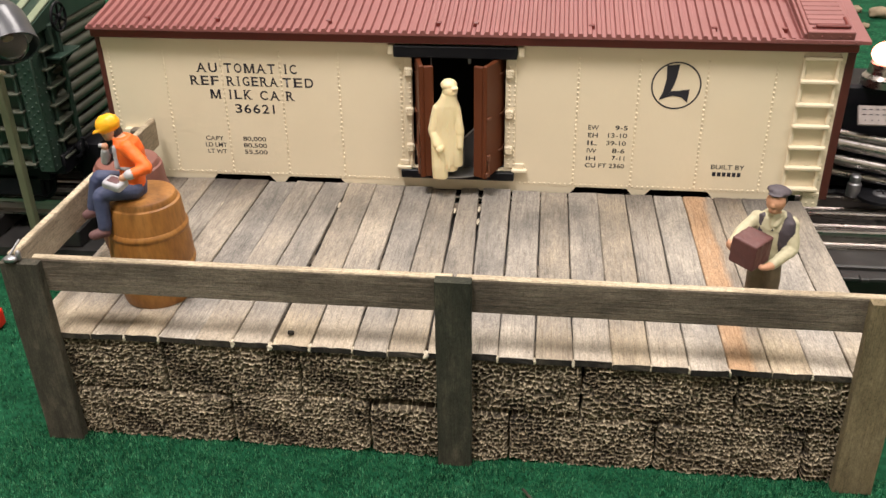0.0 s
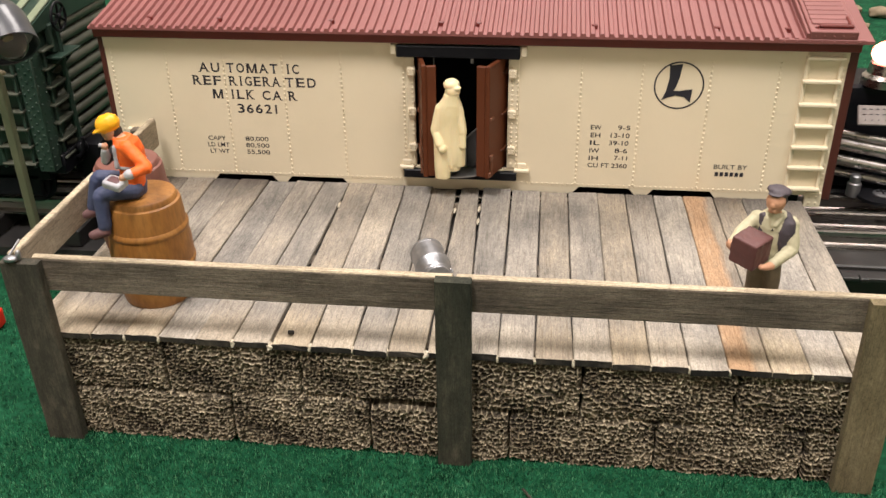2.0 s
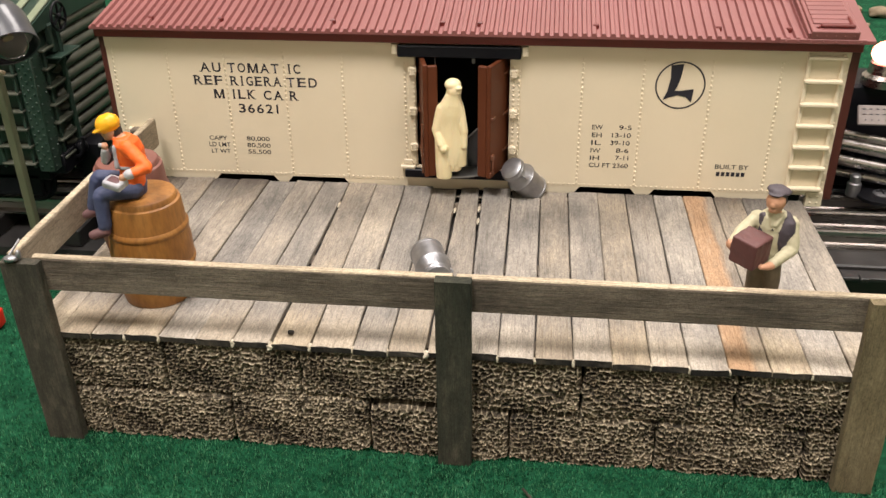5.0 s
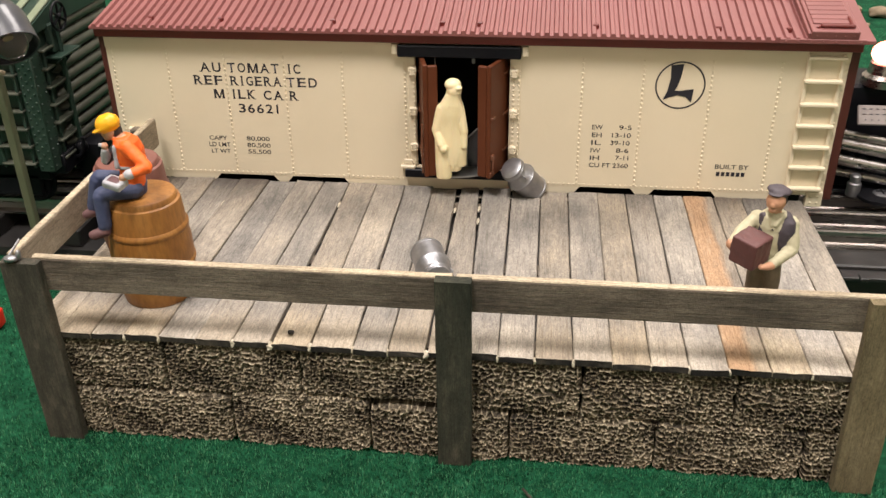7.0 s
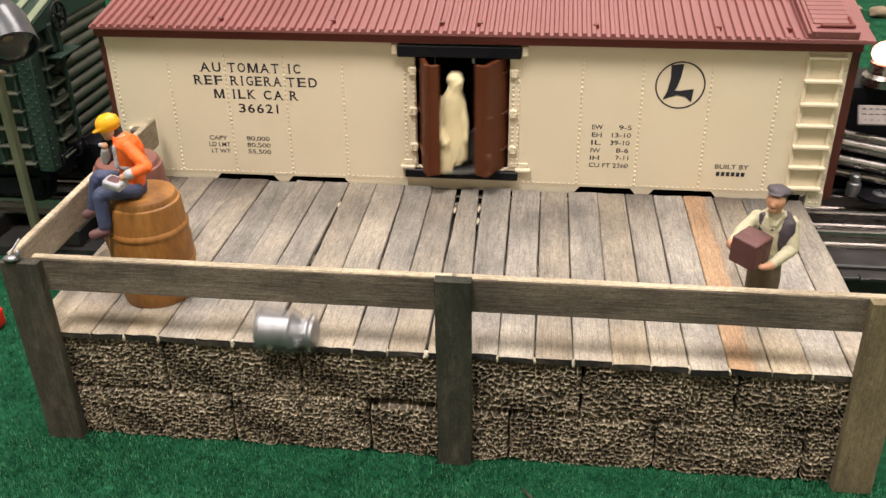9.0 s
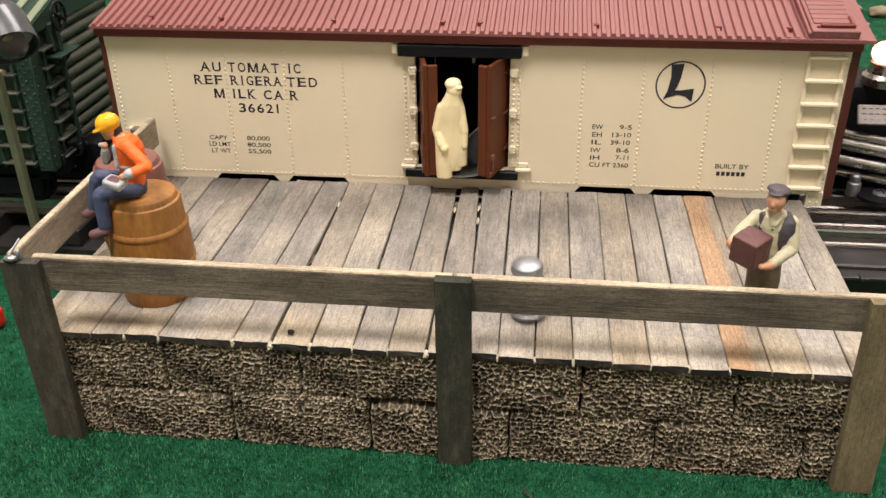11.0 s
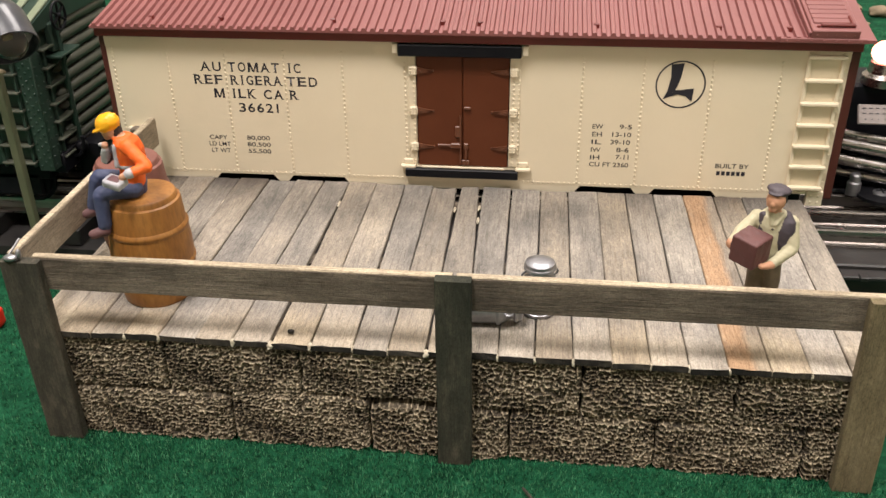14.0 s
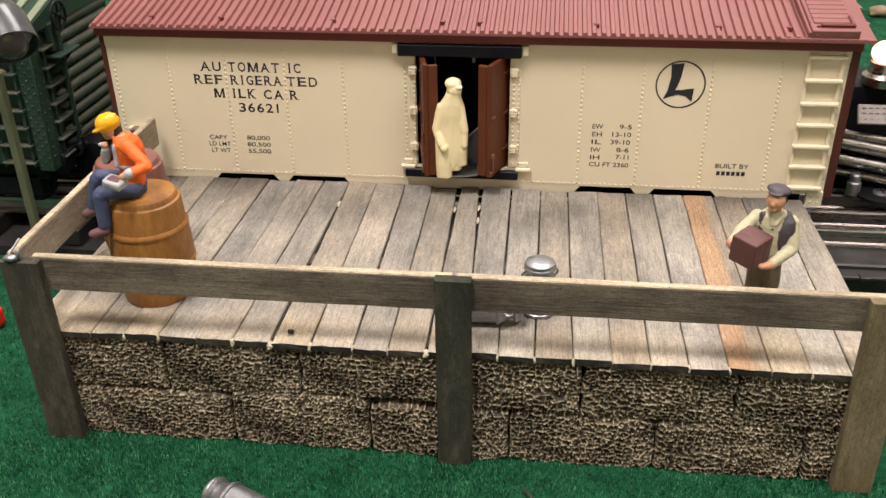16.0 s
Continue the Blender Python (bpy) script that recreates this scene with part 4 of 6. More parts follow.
    for s, a, b, z in (("CAPY", -128.7, -121.7, 54.0), ("80,000", -113.9, -104.9, 54.0), ("LD LMT", -129.1, -120.7, 51.3), ("80,500", -114.0, -104.8, 51.3),
                       ("LT WT", -128.5, -121.0, 48.6), ("55,500", -113.9, -104.9, 48.6), ("EW", 16.5, 20.3, 63.0), ("9-5", 26.2, 30.6, 63.1),
                       ("EH", 16.6, 20.1, 60.0), ("13-10", 23.8, 30.6, 60.1), ("IL", 16.5, 20.0, 57.0), ("39-10", 23.4, 30.4, 57.1), ("IW", 16.5, 20.0, 53.9),
                       ("8-6", 25.7, 30.2, 54.1), ("IH", 16.4, 19.8, 50.9), ("7-11", 25.7, 30.4, 51.2), ("CU FT 2360", 16.2, 30.5, 48.1), ("BUILT BY", 61.8, 73.7, 49.1)):
        lettering("lettering", s, a, b, z, 1.75 if "," not in s else 2.0, car, 0.008)
    bm = bmesh.new()
    for k in range(6):
        box(bm, 62.5 + k * 1.78, 63.75 + k * 1.78, FACE - 0.085, FACE - 0.03, 45.4, 47.0)
    part("maker_bars", bm, INK, car)
    # round emblem: ring and a bent stroke
    bm = bmesh.new()
    n = 56
    ring = [[bm.verts.new((46.0 + r * math.cos(2 * math.pi * k / n), FACE - 0.07, 79.5 + r * 1.005 * math.sin(2 * math.pi * k / n))) for k in range(n)] for r in (8.1, 8.65)]
    for k in range(n):
        bm.faces.new((ring[0][k], ring[0][(k + 1) % n], ring[1][(k + 1) % n], ring[1][k]))
    part("emblem_ring", bm, INK, car)
    bm = bmesh.new()
    left, right = [(42.2, 86.8), (42.5, 82.0), (41.7, 77.2), (40.4, 74.0)], [(46.6, 87.3), (46.0, 82.5), (45.1, 79.2), (44.3, 77.5)]
    top, low = [(44.3, 77.5), (46.5, 77.6), (48.6, 78.0), (50.8, 78.3)], [(42.6, 75.0), (45.2, 75.9), (48.2, 75.3), (50.4, 73.4)]
    for p, q in ((left, right), (low, top)):
        for k in range(3):
            bm.faces.new([bm.verts.new((x, FACE - 0.12 - (0.02 if p is low else 0), z)) for x, z in (p[k], p[k + 1], q[k + 1], q[k])])
    bm.faces.new([bm.verts.new((x, FACE - 0.13, z)) for x, z in ((40.4, 74.0), (42.6, 75.0), (44.3, 77.5), (41.7, 77.2))])
    part("emblem_stroke", bm, INK, car)
    # two doors on their pivots
    doors = []
    for side in (-1, 1):
        piv = (-30.85 + side * 13.4, FACE + 2.6, 66.9)
        a, b = (-47.6, -30.95) if side < 0 else (-30.75, -14.1)
        bm = bmesh.new()
        box(bm, a, b, FACE - 0.2, FACE + 1.5, 45.5, 88.0, 0.3)
        fr = (a, a + 1.6) if side > 0 else (b - 1.6, b)
        box(bm, fr[0], fr[1], FACE + 1.5, FACE + 5.0, 45.8, 87.6, 0.3)
        d = part("door", bm, DOOR, car, "brown hinged door leaf", at=piv)
        for z in (53.2, 67.3, 82.5):
            bm = bmesh.new()
            hx = a if side < 0 else b
            for dz, tip in ((-0.9, 0.8), (0, 0), (0.9, -0.8)):
                prism(bm, [(hx - side * 0.2, z + dz - 0.32), (hx - side * 5.6, z + (dz + tip) * 0.8 - 0.2), (hx - side * 5.6, z + (dz + tip) * 0.8 + 0.2), (hx - side * 0.2, z + dz + 0.32)],
                      FACE - 0.75, FACE - 0.12)
            rivets(bm, [(hx - side * 6.0, FACE - 0.2, z), (hx - side * 1.2, FACE - 0.75, z)], 0.5)
            part("hinge_strap", bm, HARDWARE, d)
        bm = bmesh.new()
        if side < 0:
            box(bm, -40.2, -35.0, FACE - 1.0, FACE - 0.1, 53.5, 54.4, 0.2)
            box(bm, -35.4, -31.2, FACE - 1.2, FACE - 0.1, 52.9, 54.9, 0.35)
            box(bm, -33.6, -31.6, FACE - 0.9, FACE - 0.1, 57.2, 61.6, 0.25)
            pipe(bm, (-31.6, FACE - 0.8, 47), (-31.6, FACE - 0.8, 66), 0.35)
        else:
            box(bm, -30.4, -27.8, FACE - 1.0, FACE - 0.1, 68.2, 69.2, 0.2)
            box(bm, -30.5, -28.6, FACE - 1.2, FACE - 0.1, 52.6, 55.0, 0.35)
            pipe(bm, (-29.6, FACE - 0.8, 46.5), (-29.6, FACE - 0.8, 53), 0.4)
            box(bm, -31.2, -28.4, FACE - 0.9, FACE - 0.1, 46.2, 48.2, 0.25)
        part("latch", bm, HARDWARE, d)
        doors.append(d)
    bm = bmesh.new()
    box(bm, -41.4, -41.0, 113, 114, 74, 88, 0.1)
    box(bm, -27.8, -26.6, 113, 114, 84.5, 88.5, 0.2)
    box(bm, -25.6, -24.0, 115, 116, 68, 71, 0.3)
    part("mechanism", bm, STEEL, car)
    # figure tray, then the figure that rides it
    bm = bmesh.new()
    n = 24
    top = [(-33 + 13.4 * math.cos(math.pi + math.pi * k / n), 110 + 10.5 * math.sin(math.pi + math.pi * k / n)) for k in range(n + 1)] + [(-19.6, 124), (-46.4, 124)]
    lo = [bm.verts.new((x, y, 45.35)) for x, y in top]
    hi = [bm.verts.new((x, y, 45.85)) for x, y in top]
    bm.faces.new(lo), bm.faces.new(hi)
    for k in range(len(top)):
        q = (k + 1) % len(top)
        bm.faces.new((lo[k], lo[q], hi[q], hi[k]))
    tray = part("tray", bm, TRAY, car, "dull tin delivery tray", at=(-34, 106, 45))
    bm = bmesh.new()
    prism(bm, [(-28.9, 46.0), (-21.0, 46.0), (-21.0, 63.0), (-24.5, 61.8), (-28.4, 58.4), (-28.9, 57.6)], 109.2, 109.8)
    part("shield", bm, HOOD, tray, "dark upright shield on the tray")
    bm = bmesh.new()
    box(bm, -29.5, -28.8, 108.2, 109.9, 45.9, 57.6, 0.2)
    rod(bm, (-29.1, 109.0, 57.4), (-24.6, 109.0, 61.8), 0.35, 0.35, 8)
    part("shield_edge", bm, TRAY, tray)
    bm = bmesh.new()
    milkman(bm, -34.2, 100.6, 45.6)
    figure = part("figurine", bm, FIGURE, car, "pale yellow unpainted moulded figurine", at=(-35.0, 100.6, 45.6), smooth=60)
    fuse = figure.modifiers.new("fuse", "REMESH")
    fuse.mode, fuse.voxel_size, fuse.use_smooth_shade = "VOXEL", 0.00025, True
    soften = figure.modifiers.new("soften", "SMOOTH")
    soften.factor, soften.iterations = 0.5, 6
    # trucks and couplers
    for cx in (-140, 79):
        bm = bmesh.new()
        box(bm, cx - 15, cx + 15, 117.5, 119.5, 23, 33, 1.2)
        box(bm, cx - 15, cx + 15, 158.5, 160.5, 23, 33, 1.2)
        box(bm, cx - 3, cx + 3, 118, 160, 24, 31, 0.8)
        truck = part("truck", bm, BLACK, car, "black wheel truck")
        for wx in (-10.5, 10.5):
            for y in (122.0, 152.6):
                bm = bmesh.new()
                prof = [(0, 0), (7.5, 0), (7.5, 2.6), (8.8, 2.7), (8.8, 3.6), (0, 3.6)]
                m = Matrix.Translation((cx + wx, y, 26.0)) @ Matrix.Rotation(radians(-90), 4, "X")
                lathe(bm, prof, seg=24, m=m)
                part("wheel", bm, BLACK, truck, smooth=True)
    bm = bmesh.new()
    box(bm, -180, -160, 136, 142, 27, 31, 0.8)
    box(bm, 101, 112, 136, 142, 27, 31, 0.8)
    part("coupler", bm, BLACK, car)
    return car, doors, tray, figure


def milkman(bm, x, y, z):
    """A moulded figure in a long coat and peaked cap, turned to its left, 39 mm tall, one plain shape."""
    loft(bm, [(x - 0.6, y + 0.4, z + 5.5, 5.2, 3.2), (x - 0.3, y + 0.4, z + 10, 5.7, 3.5), (x - 0.4, y + 0.6, z + 15, 5.7, 3.7), (x - 0.3, y + 0.6, z + 20, 5.2, 3.7),
              (x, y + 0.3, z + 24.5, 5.1, 3.7), (x + 0.3, y, z + 28.0, 4.3, 3.4), (x + 0.5, y - 0.3, z + 30.2, 3.0, 2.9), (x + 0.7, y - 0.5, z + 32.0, 2.4, 2.5)], 18)
    # long skirts of the coat: one falls to the tray, the other hem is lifted
    loft(bm, [(x - 2.5, y - 0.6, z - 0.2, 2.9, 2.7), (x - 2.6, y - 0.6, z + 5, 3.1, 3.0), (x - 2.6, y - 0.2, z + 12, 3.2, 3.2), (x - 2.2, y, z + 16, 2.4, 2.4)], 12)
    loft(bm, [(x + 0.4, y + 0.4, z + 2.6, 3.4, 2.7), (x + 0.2, y + 0.4, z + 8, 4.2, 3.1)], 14)
    loft(bm, [(x + 3.0, y + 0.5, z + 4.4, 2.7, 2.5), (x + 3.1, y + 0.4, z + 10, 2.7, 2.9), (x + 2.8, y + 0.3, z + 17, 2.4, 2.6)], 12)
    rod(bm, (x + 1.0, y - 2.4, z + 4.0), (x + 0.6, y - 3.0, z + 24.0), 0.5, 0.4, 8)
    # near arm hanging to a fist, far arm forward
    rod(bm, (x - 3.0, y - 0.6, z + 26.8), (x - 4.9, y - 1.0, z + 18.5), 2.1, 2.0)
    rod(bm, (x - 5.0, y - 1.0, z + 18.5), (x - 3.2, y - 3.2, z + 13.6), 1.8, 1.6)
    ball(bm, (x - 2.3, y - 3.8, z + 12.2), 1.5, 1.3, 1.6)
    rod(bm, (x + 3.2, y - 0.4, z + 26.6), (x + 4.8, y - 1.2, z + 18.0), 1.9, 1.7)
    rod(bm, (x + 4.8, y - 1.2, z + 18.0), (x + 5.0, y - 1.8, z + 12.5), 1.5, 1.2)
    # bowed head under a peaked cap, neck lost in the collar
    loft(bm, [(x + 0.5, y - 0.2, z + 28.0, 3.9, 3.3), (x + 0.9, y - 0.5, z + 30.4, 2.9, 2.8), (x + 1.2, y - 0.8, z + 32.0, 2.4, 2.5)], 14)
    ball(bm, (x + 1.4, y - 0.9, z + 33.4), 2.7, 2.7, 3.2)
    ball(bm, (x + 0.9, y - 0.5, z + 35.4), 3.0, 2.9, 2.2)
    ball(bm, (x + 2.9, y - 2.1, z + 34.7), 1.6, 1.5, 0.75)
    ball(bm, (x + 3.1, y - 2.2, z + 32.9), 0.8, 0.8, 0.9, seg=8)
    ball(bm, (x + 0.2, y + 0.2, z + 32.2), 1.9, 1.9, 2.4)


# ---------------------------------------------------------------- things on the deck
def build_barrel(x, y, mat, label):
    b = thing("barrel", x, y, DECK, label, "barrel", "barrels on the platform")
    z = DECK + 0.1
    bm = bmesh.new()
    prof = [(0, 0), (10.0, 0), (10.4, 0.5), (11.0, 4), (11.9, 9), (12.2, 14), (12.0, 19), (11.4, 24), (10.9, 29.2), (10.75, 31.2), (10.55, 32.0),
            (9.9, 32.3), (9.75, 32.7), (9.65, 33.5), (9.3, 33.9), (8.6, 34.05), (0, 34.1)]
    lathe(bm, [(r, h + z) for r, h in prof], x, y, 44)
    part("body", bm, mat, b, smooth=35)
    for h, r in ((12.0, 11.95), (23.6, 11.35)):
        bm = bmesh.new()
        lathe(bm, [(r - 0.5, h - 1.3 + z), (r + 0.15, h - 1.1 + z), (r + 0.55, h - 0.4 + z), (r + 0.5, h + 0.4 + z), (r + 0.05, h + 1.1 + z), (r - 0.6, h + 1.3 + z)], x, y, 44)
        part("hoop", bm, mat, b, smooth=35)
    return b


def moulded(name, bm, mats, label, at, voxel=0.26, creases=0.16):
    """Fuse the shapes into one cast body, soften it, crease the cloth, and carry each shape's paint over to the fused skin."""
    tree = bvhtree.BVHTree.FromBMesh(bm)
    bm.faces.ensure_lookup_table()
    paint = [f.material_index for f in bm.faces]
    me = bpy.data.meshes.new(name)
    bm.to_mesh(me)
    bm.free()
    tmp = bpy.data.objects.new(name, me)
    scene.collection.objects.link(tmp)
    mod = tmp.modifiers.new("fuse", "REMESH")
    mod.mode, mod.voxel_size = "VOXEL", voxel
    cast = bpy.data.meshes.new_from_object(tmp.evaluated_get(bpy.context.evaluated_depsgraph_get()))
    bpy.data.objects.remove(tmp)
    bm = bmesh.new()
    bm.from_mesh(cast)
    for f in bm.faces:
        f.material_index = paint[tree.find_nearest(f.calc_center_median())[2]]
    for _ in range(2):
        bmesh.ops.smooth_vert(bm, verts=bm.verts, factor=0.5, use_axis_x=True, use_axis_y=True, use_axis_z=True)
    bm.normal_update()
    for v in bm.verts:
        c = v.co
        v.co = c + v.normal * creases * (noise.noise((c.x * 0.55, c.y * 0.55, c.z * 0.3)) + 0.5 * noise.noise((c.x * 1.3 + c.z * 0.5, c.y * 1.3, c.z * 0.9 + 7)))
    return whole(name, bm, mats, label, "figurine", at=at, smooth=180)


def build_worker():
    """Seated figure in a hard hat, eating from a tin, one cast body."""
    mats = [HIVIS, YELLOW, JEANS, BOOT, SKIN, GREYPAINT, HAIR, VEST]
    bm = bmesh.new()
    # seat and thighs, shins, boots
    loft(bm, [(-118.6, 24.0, 71.3, 2.9, 4.0), (-118.6, 23.8, 73.5, 3.3, 4.2), (-118.6, 23.6, 76.0, 3.1, 4.0)], 16, 2)
    rod(bm, (-117.0, 20.8, 74.0), (-124.6, 15.0, 75.0), 2.7, 2.2, 14, 2)
    rod(bm, (-118.0, 26.0, 74.4), (-128.4, 22.2, 77.0), 2.7, 2.2, 14, 2)
    rod(bm, (-124.8, 14.8, 74.6), (-125.0, 14.5, 65.2), 2.2, 2.0, 14, 2)
    rod(bm, (-128.6, 22.0, 76.4), (-131.6, 22.0, 67.6), 2.2, 1.9, 14, 2)
    rod(bm, (-125.0, 14.4, 63.6), (-128.6, 13.0, 62.6), 1.7, 1.4, 12, 3)
    rod(bm, (-131.6, 21.8, 66.0), (-134.0, 21.0, 65.0), 1.7, 1.3, 12, 3)
    # trunk bent forward, orange with a pale band and front panel
    loft(bm, [(-118.6, 23.4, 74.6, 3.2, 4.2), (-118.0, 23.2, 78.0, 3.3, 4.3), (-117.3, 22.9, 82.0, 3.4, 4.6), (-117.2, 22.5, 85.6, 3.4, 4.9), (-117.8, 22.2, 88.4, 3.1, 4.6),
              (-118.7, 22.0, 90.2, 2.2, 3.0)], 18, 0)
    loft(bm, [(-117.4, 22.9, 81.4, 3.55, 4.75), (-117.3, 22.9, 82.2, 3.55, 4.8)], 18, 5)
    rod(bm, (-119.6, 18.4, 88.2), (-120.0, 18.4, 82.0), 0.7, 0.7, 8, 5)
    # near arm: shoulder to an elbow thrust back, forearm to the tin
    rod(bm, (-116.2, 18.6, 88.4), (-110.2, 16.2, 83.6), 2.1, 1.8, 14, 0)
    rod(bm, (-109.8, 16.0, 83.4), (-113.4, 13.4, 82.6), 1.7, 1.5, 12, 0)
    rod(bm, (-113.4, 13.4, 82.6), (-114.2, 12.9, 82.4), 1.55, 1.55, 12, 5)
    rod(bm, (-114.4, 12.9, 82.2), (-116.0, 12.6, 81.6), 1.1, 1.0, 10, 4)
    # far arm: grey sleeve, hand with food at the mouth
    rod(bm, (-119.6, 25.4, 88.0), (-124.0, 20.4, 83.0), 1.8, 1.5, 12, 7)
    rod(bm, (-124.0, 20.4, 83.0), (-122.6, 18.6, 87.2), 1.4, 1.1, 12, 5)
    ball(bm, (-122.4, 18.4, 88.4), 1.1, 1.0, 1.1, 4)
    ball(bm, (-123.3, 18.0, 88.8), 0.8, 0.6, 0.7, 5)
    # tin with dark contents
    m = Matrix.Translation((-118.4, 12.6, 79.8)) @ Euler((radians(10), radians(8), radians(-14))).to_matrix().to_4x4()
    bmesh.ops.transform(bm, matrix=m, verts=box(bm, -3.0, 3.0, -2.2, 2.2, -1.2, 1.2, 0.4, 5))
    bmesh.ops.transform(bm, matrix=m, verts=box(bm, -1.7, 1.7, -1.2, 1.2, 1.0, 1.42, 0.1, 3))
    # bowed head and hard hat with a short peak
    rod(bm, (-118.8, 22.0, 89.2), (-120.4, 21.6, 91.0), 1.6, 1.5, 12, 4)
    ball(bm, (-121.4, 21.4, 91.8), 2.3, 2.2, 2.6, 4)
    ball(bm, (-123.2, 20.6, 91.0), 0.7, 0.6, 0.8, 4, 8)
    ball(bm, (-122.2, 20.8, 90.0), 1.2, 1.1, 0.9, 4, 10)
    ball(bm, (-119.9, 22.0, 91.4), 1.5, 2.1, 2.2, 6)
    tilt = Euler((radians(-6), radians(-24), radians(10)))
    ball(bm, (-122.0, 21.6, 93.8), 3.6, 3.2, 2.9, 1, 22, tilt)
    ball(bm, (-122.9, 21.3, 92.8), 3.9, 3.1, 0.7, 1, 22, tilt)
    rod(bm, (-124.4, 21.2, 94.6), (-119.4, 21.9, 96.3), 0.7, 0.5, 8, 1)
    moulded("figurine", bm, mats, "seated painted figurine in orange vest and yellow hat", (-116.6, 24.0, 71.4))


def build_porter():
    """Standing figure in a flat cap, hugging a crate, one cast body."""
    mats = [SHIRT, VEST, TROUSERS, SKIN, CRATE, HAIR, BOOT]
    bm = bmesh.new()
    z = DECK
    for x, y in ((61.4, 29.0), (66.0, 27.6)):
        rod(bm, (x, y + 0.4, z + 1.3), (x - 1.6, y - 2.4, z + 1.2), 1.5, 1.3, 12, 6)
        loft(bm, [(x, y, z + 0.6, 1.9, 2.1), (x, y, z + 7, 2.1, 2.3), (63.7 + (x - 63.7) * 0.85, y, z + 14, 2.5, 2.7), (63.7 + (x - 63.7) * 0.6, y, z + 19, 2.7, 3.0)], 14, 2)
    # trunk, sloping shoulders
    loft(bm, [(64.0, 28.2, z + 17.5, 4.0, 3.3), (64.3, 28.2, z + 21, 4.1, 3.4), (64.3, 28.2, z + 26, 4.7, 3.7), (64.0, 28.2, z + 30.5, 5.0, 3.5), (63.9, 28.2, z + 33.0, 4.0, 3.0),
              (63.8, 28.0, z + 34.6, 2.4, 2.2)], 18, 0)
    # waistcoat: broad near side, a strip on the far side
    loft(bm, [(66.2, 25.9, z + 22.5, 1.0, 1.2), (66.4, 25.5, z + 26.0, 1.8, 1.6), (67.0, 25.6, z + 29.5, 2.4, 1.9), (67.2, 26.6, z + 32.2, 2.0, 2.2), (66.6, 27.6, z + 34.0, 1.2, 1.7)], 14, 1)
    rod(bm, (60.6, 27.4, z + 33.4), (60.3, 25.3, z + 25.0), 1.0, 0.8, 10, 1)
    # open collar
    rod(bm, (62.4, 25.9, z + 34.2), (62.6, 24.9, z + 31.2), 0.8, 0.5, 8, 0)
    rod(bm, (65.6, 26.2, z + 34.0), (63.6, 24.8, z + 31.4), 0.9, 0.5, 8, 0)
    # far arm to the crate's side, near arm under it
    rod(bm, (59.6, 29.2, z + 32.0), (54.9, 26.4, z + 28.4), 2.0, 1.7, 14, 0)
    rod(bm, (54.9, 26.4, z + 28.4), (52.4, 22.6, z + 27.4), 1.6, 1.3, 12, 0)
    ball(bm, (51.6, 21.6, z + 26.8), 1.1, 1.3, 1.5, 3)
    rod(bm, (68.2, 27.4, z + 31.4), (69.0, 24.6, z + 25.0), 2.2, 2.0, 14, 0)
    rod(bm, (69.0, 24.4, z + 24.6), (62.8, 18.6, z + 22.6), 1.9, 1.4, 14, 0)
    rod(bm, (62.6, 18.2, z + 22.5), (59.6, 16.9, z + 22.4), 1.2, 0.8, 10, 3)
    # crate set cornerwise
    m = Matrix.Translation((57.0, 20.6, z + 26.4)) @ Euler((radians(5), radians(-4), radians(47))).to_matrix().to_4x4()
    bmesh.ops.transform(bm, matrix=m, verts=box(bm, -4.1, 4.1, -3.9, 3.9, -4.1, 4.0, 0.5, 4, 2))
    # head turned to the crate, flat cap with a peak
    rod(bm, (63.6, 27.8, z + 33.6), (63.2, 27.0, z + 36.4), 1.8, 1.7, 12, 3)
    ball(bm, (62.9, 26.2, z + 38.3), 2.6, 2.7, 3.1, 3)
    ball(bm, (61.7, 24.1, z + 37.8), 0.65, 0.7, 0.9, 3, 8)
    ball(bm, (62.2, 24.9, z + 36.2), 1.3, 1.2, 1.0, 3, 10)
    ball(bm, (64.2, 27.8, z + 38.0), 2.1, 2.0, 2.2, 5)
    ball(bm, (62.2, 24.15, z + 38.7), 0.28, 0.3, 0.3, 5, 6)
    ball(bm, (63.7, 27.3, z + 41.0), 3.3, 3.4, 1.25, 1, 22, Euler((radians(-4), radians(6), radians(-20))))
    ball(bm, (62.1, 24.7, z + 40.8), 2.1, 1.2, 0.4, 1, 14, Euler((radians(4), 0, radians(-26))))
    for h in (25.5, 28.0, 30.2):
        ball(bm, (62.9, 24.35 - (0.2 if h > 27 else 0), z + h), 0.34, 0.4, 0.34, 5, 6)
    moulded("figurine", bm, mats, "painted figurine in flat cap carrying a maroon crate", (64.0, 28.5, z))


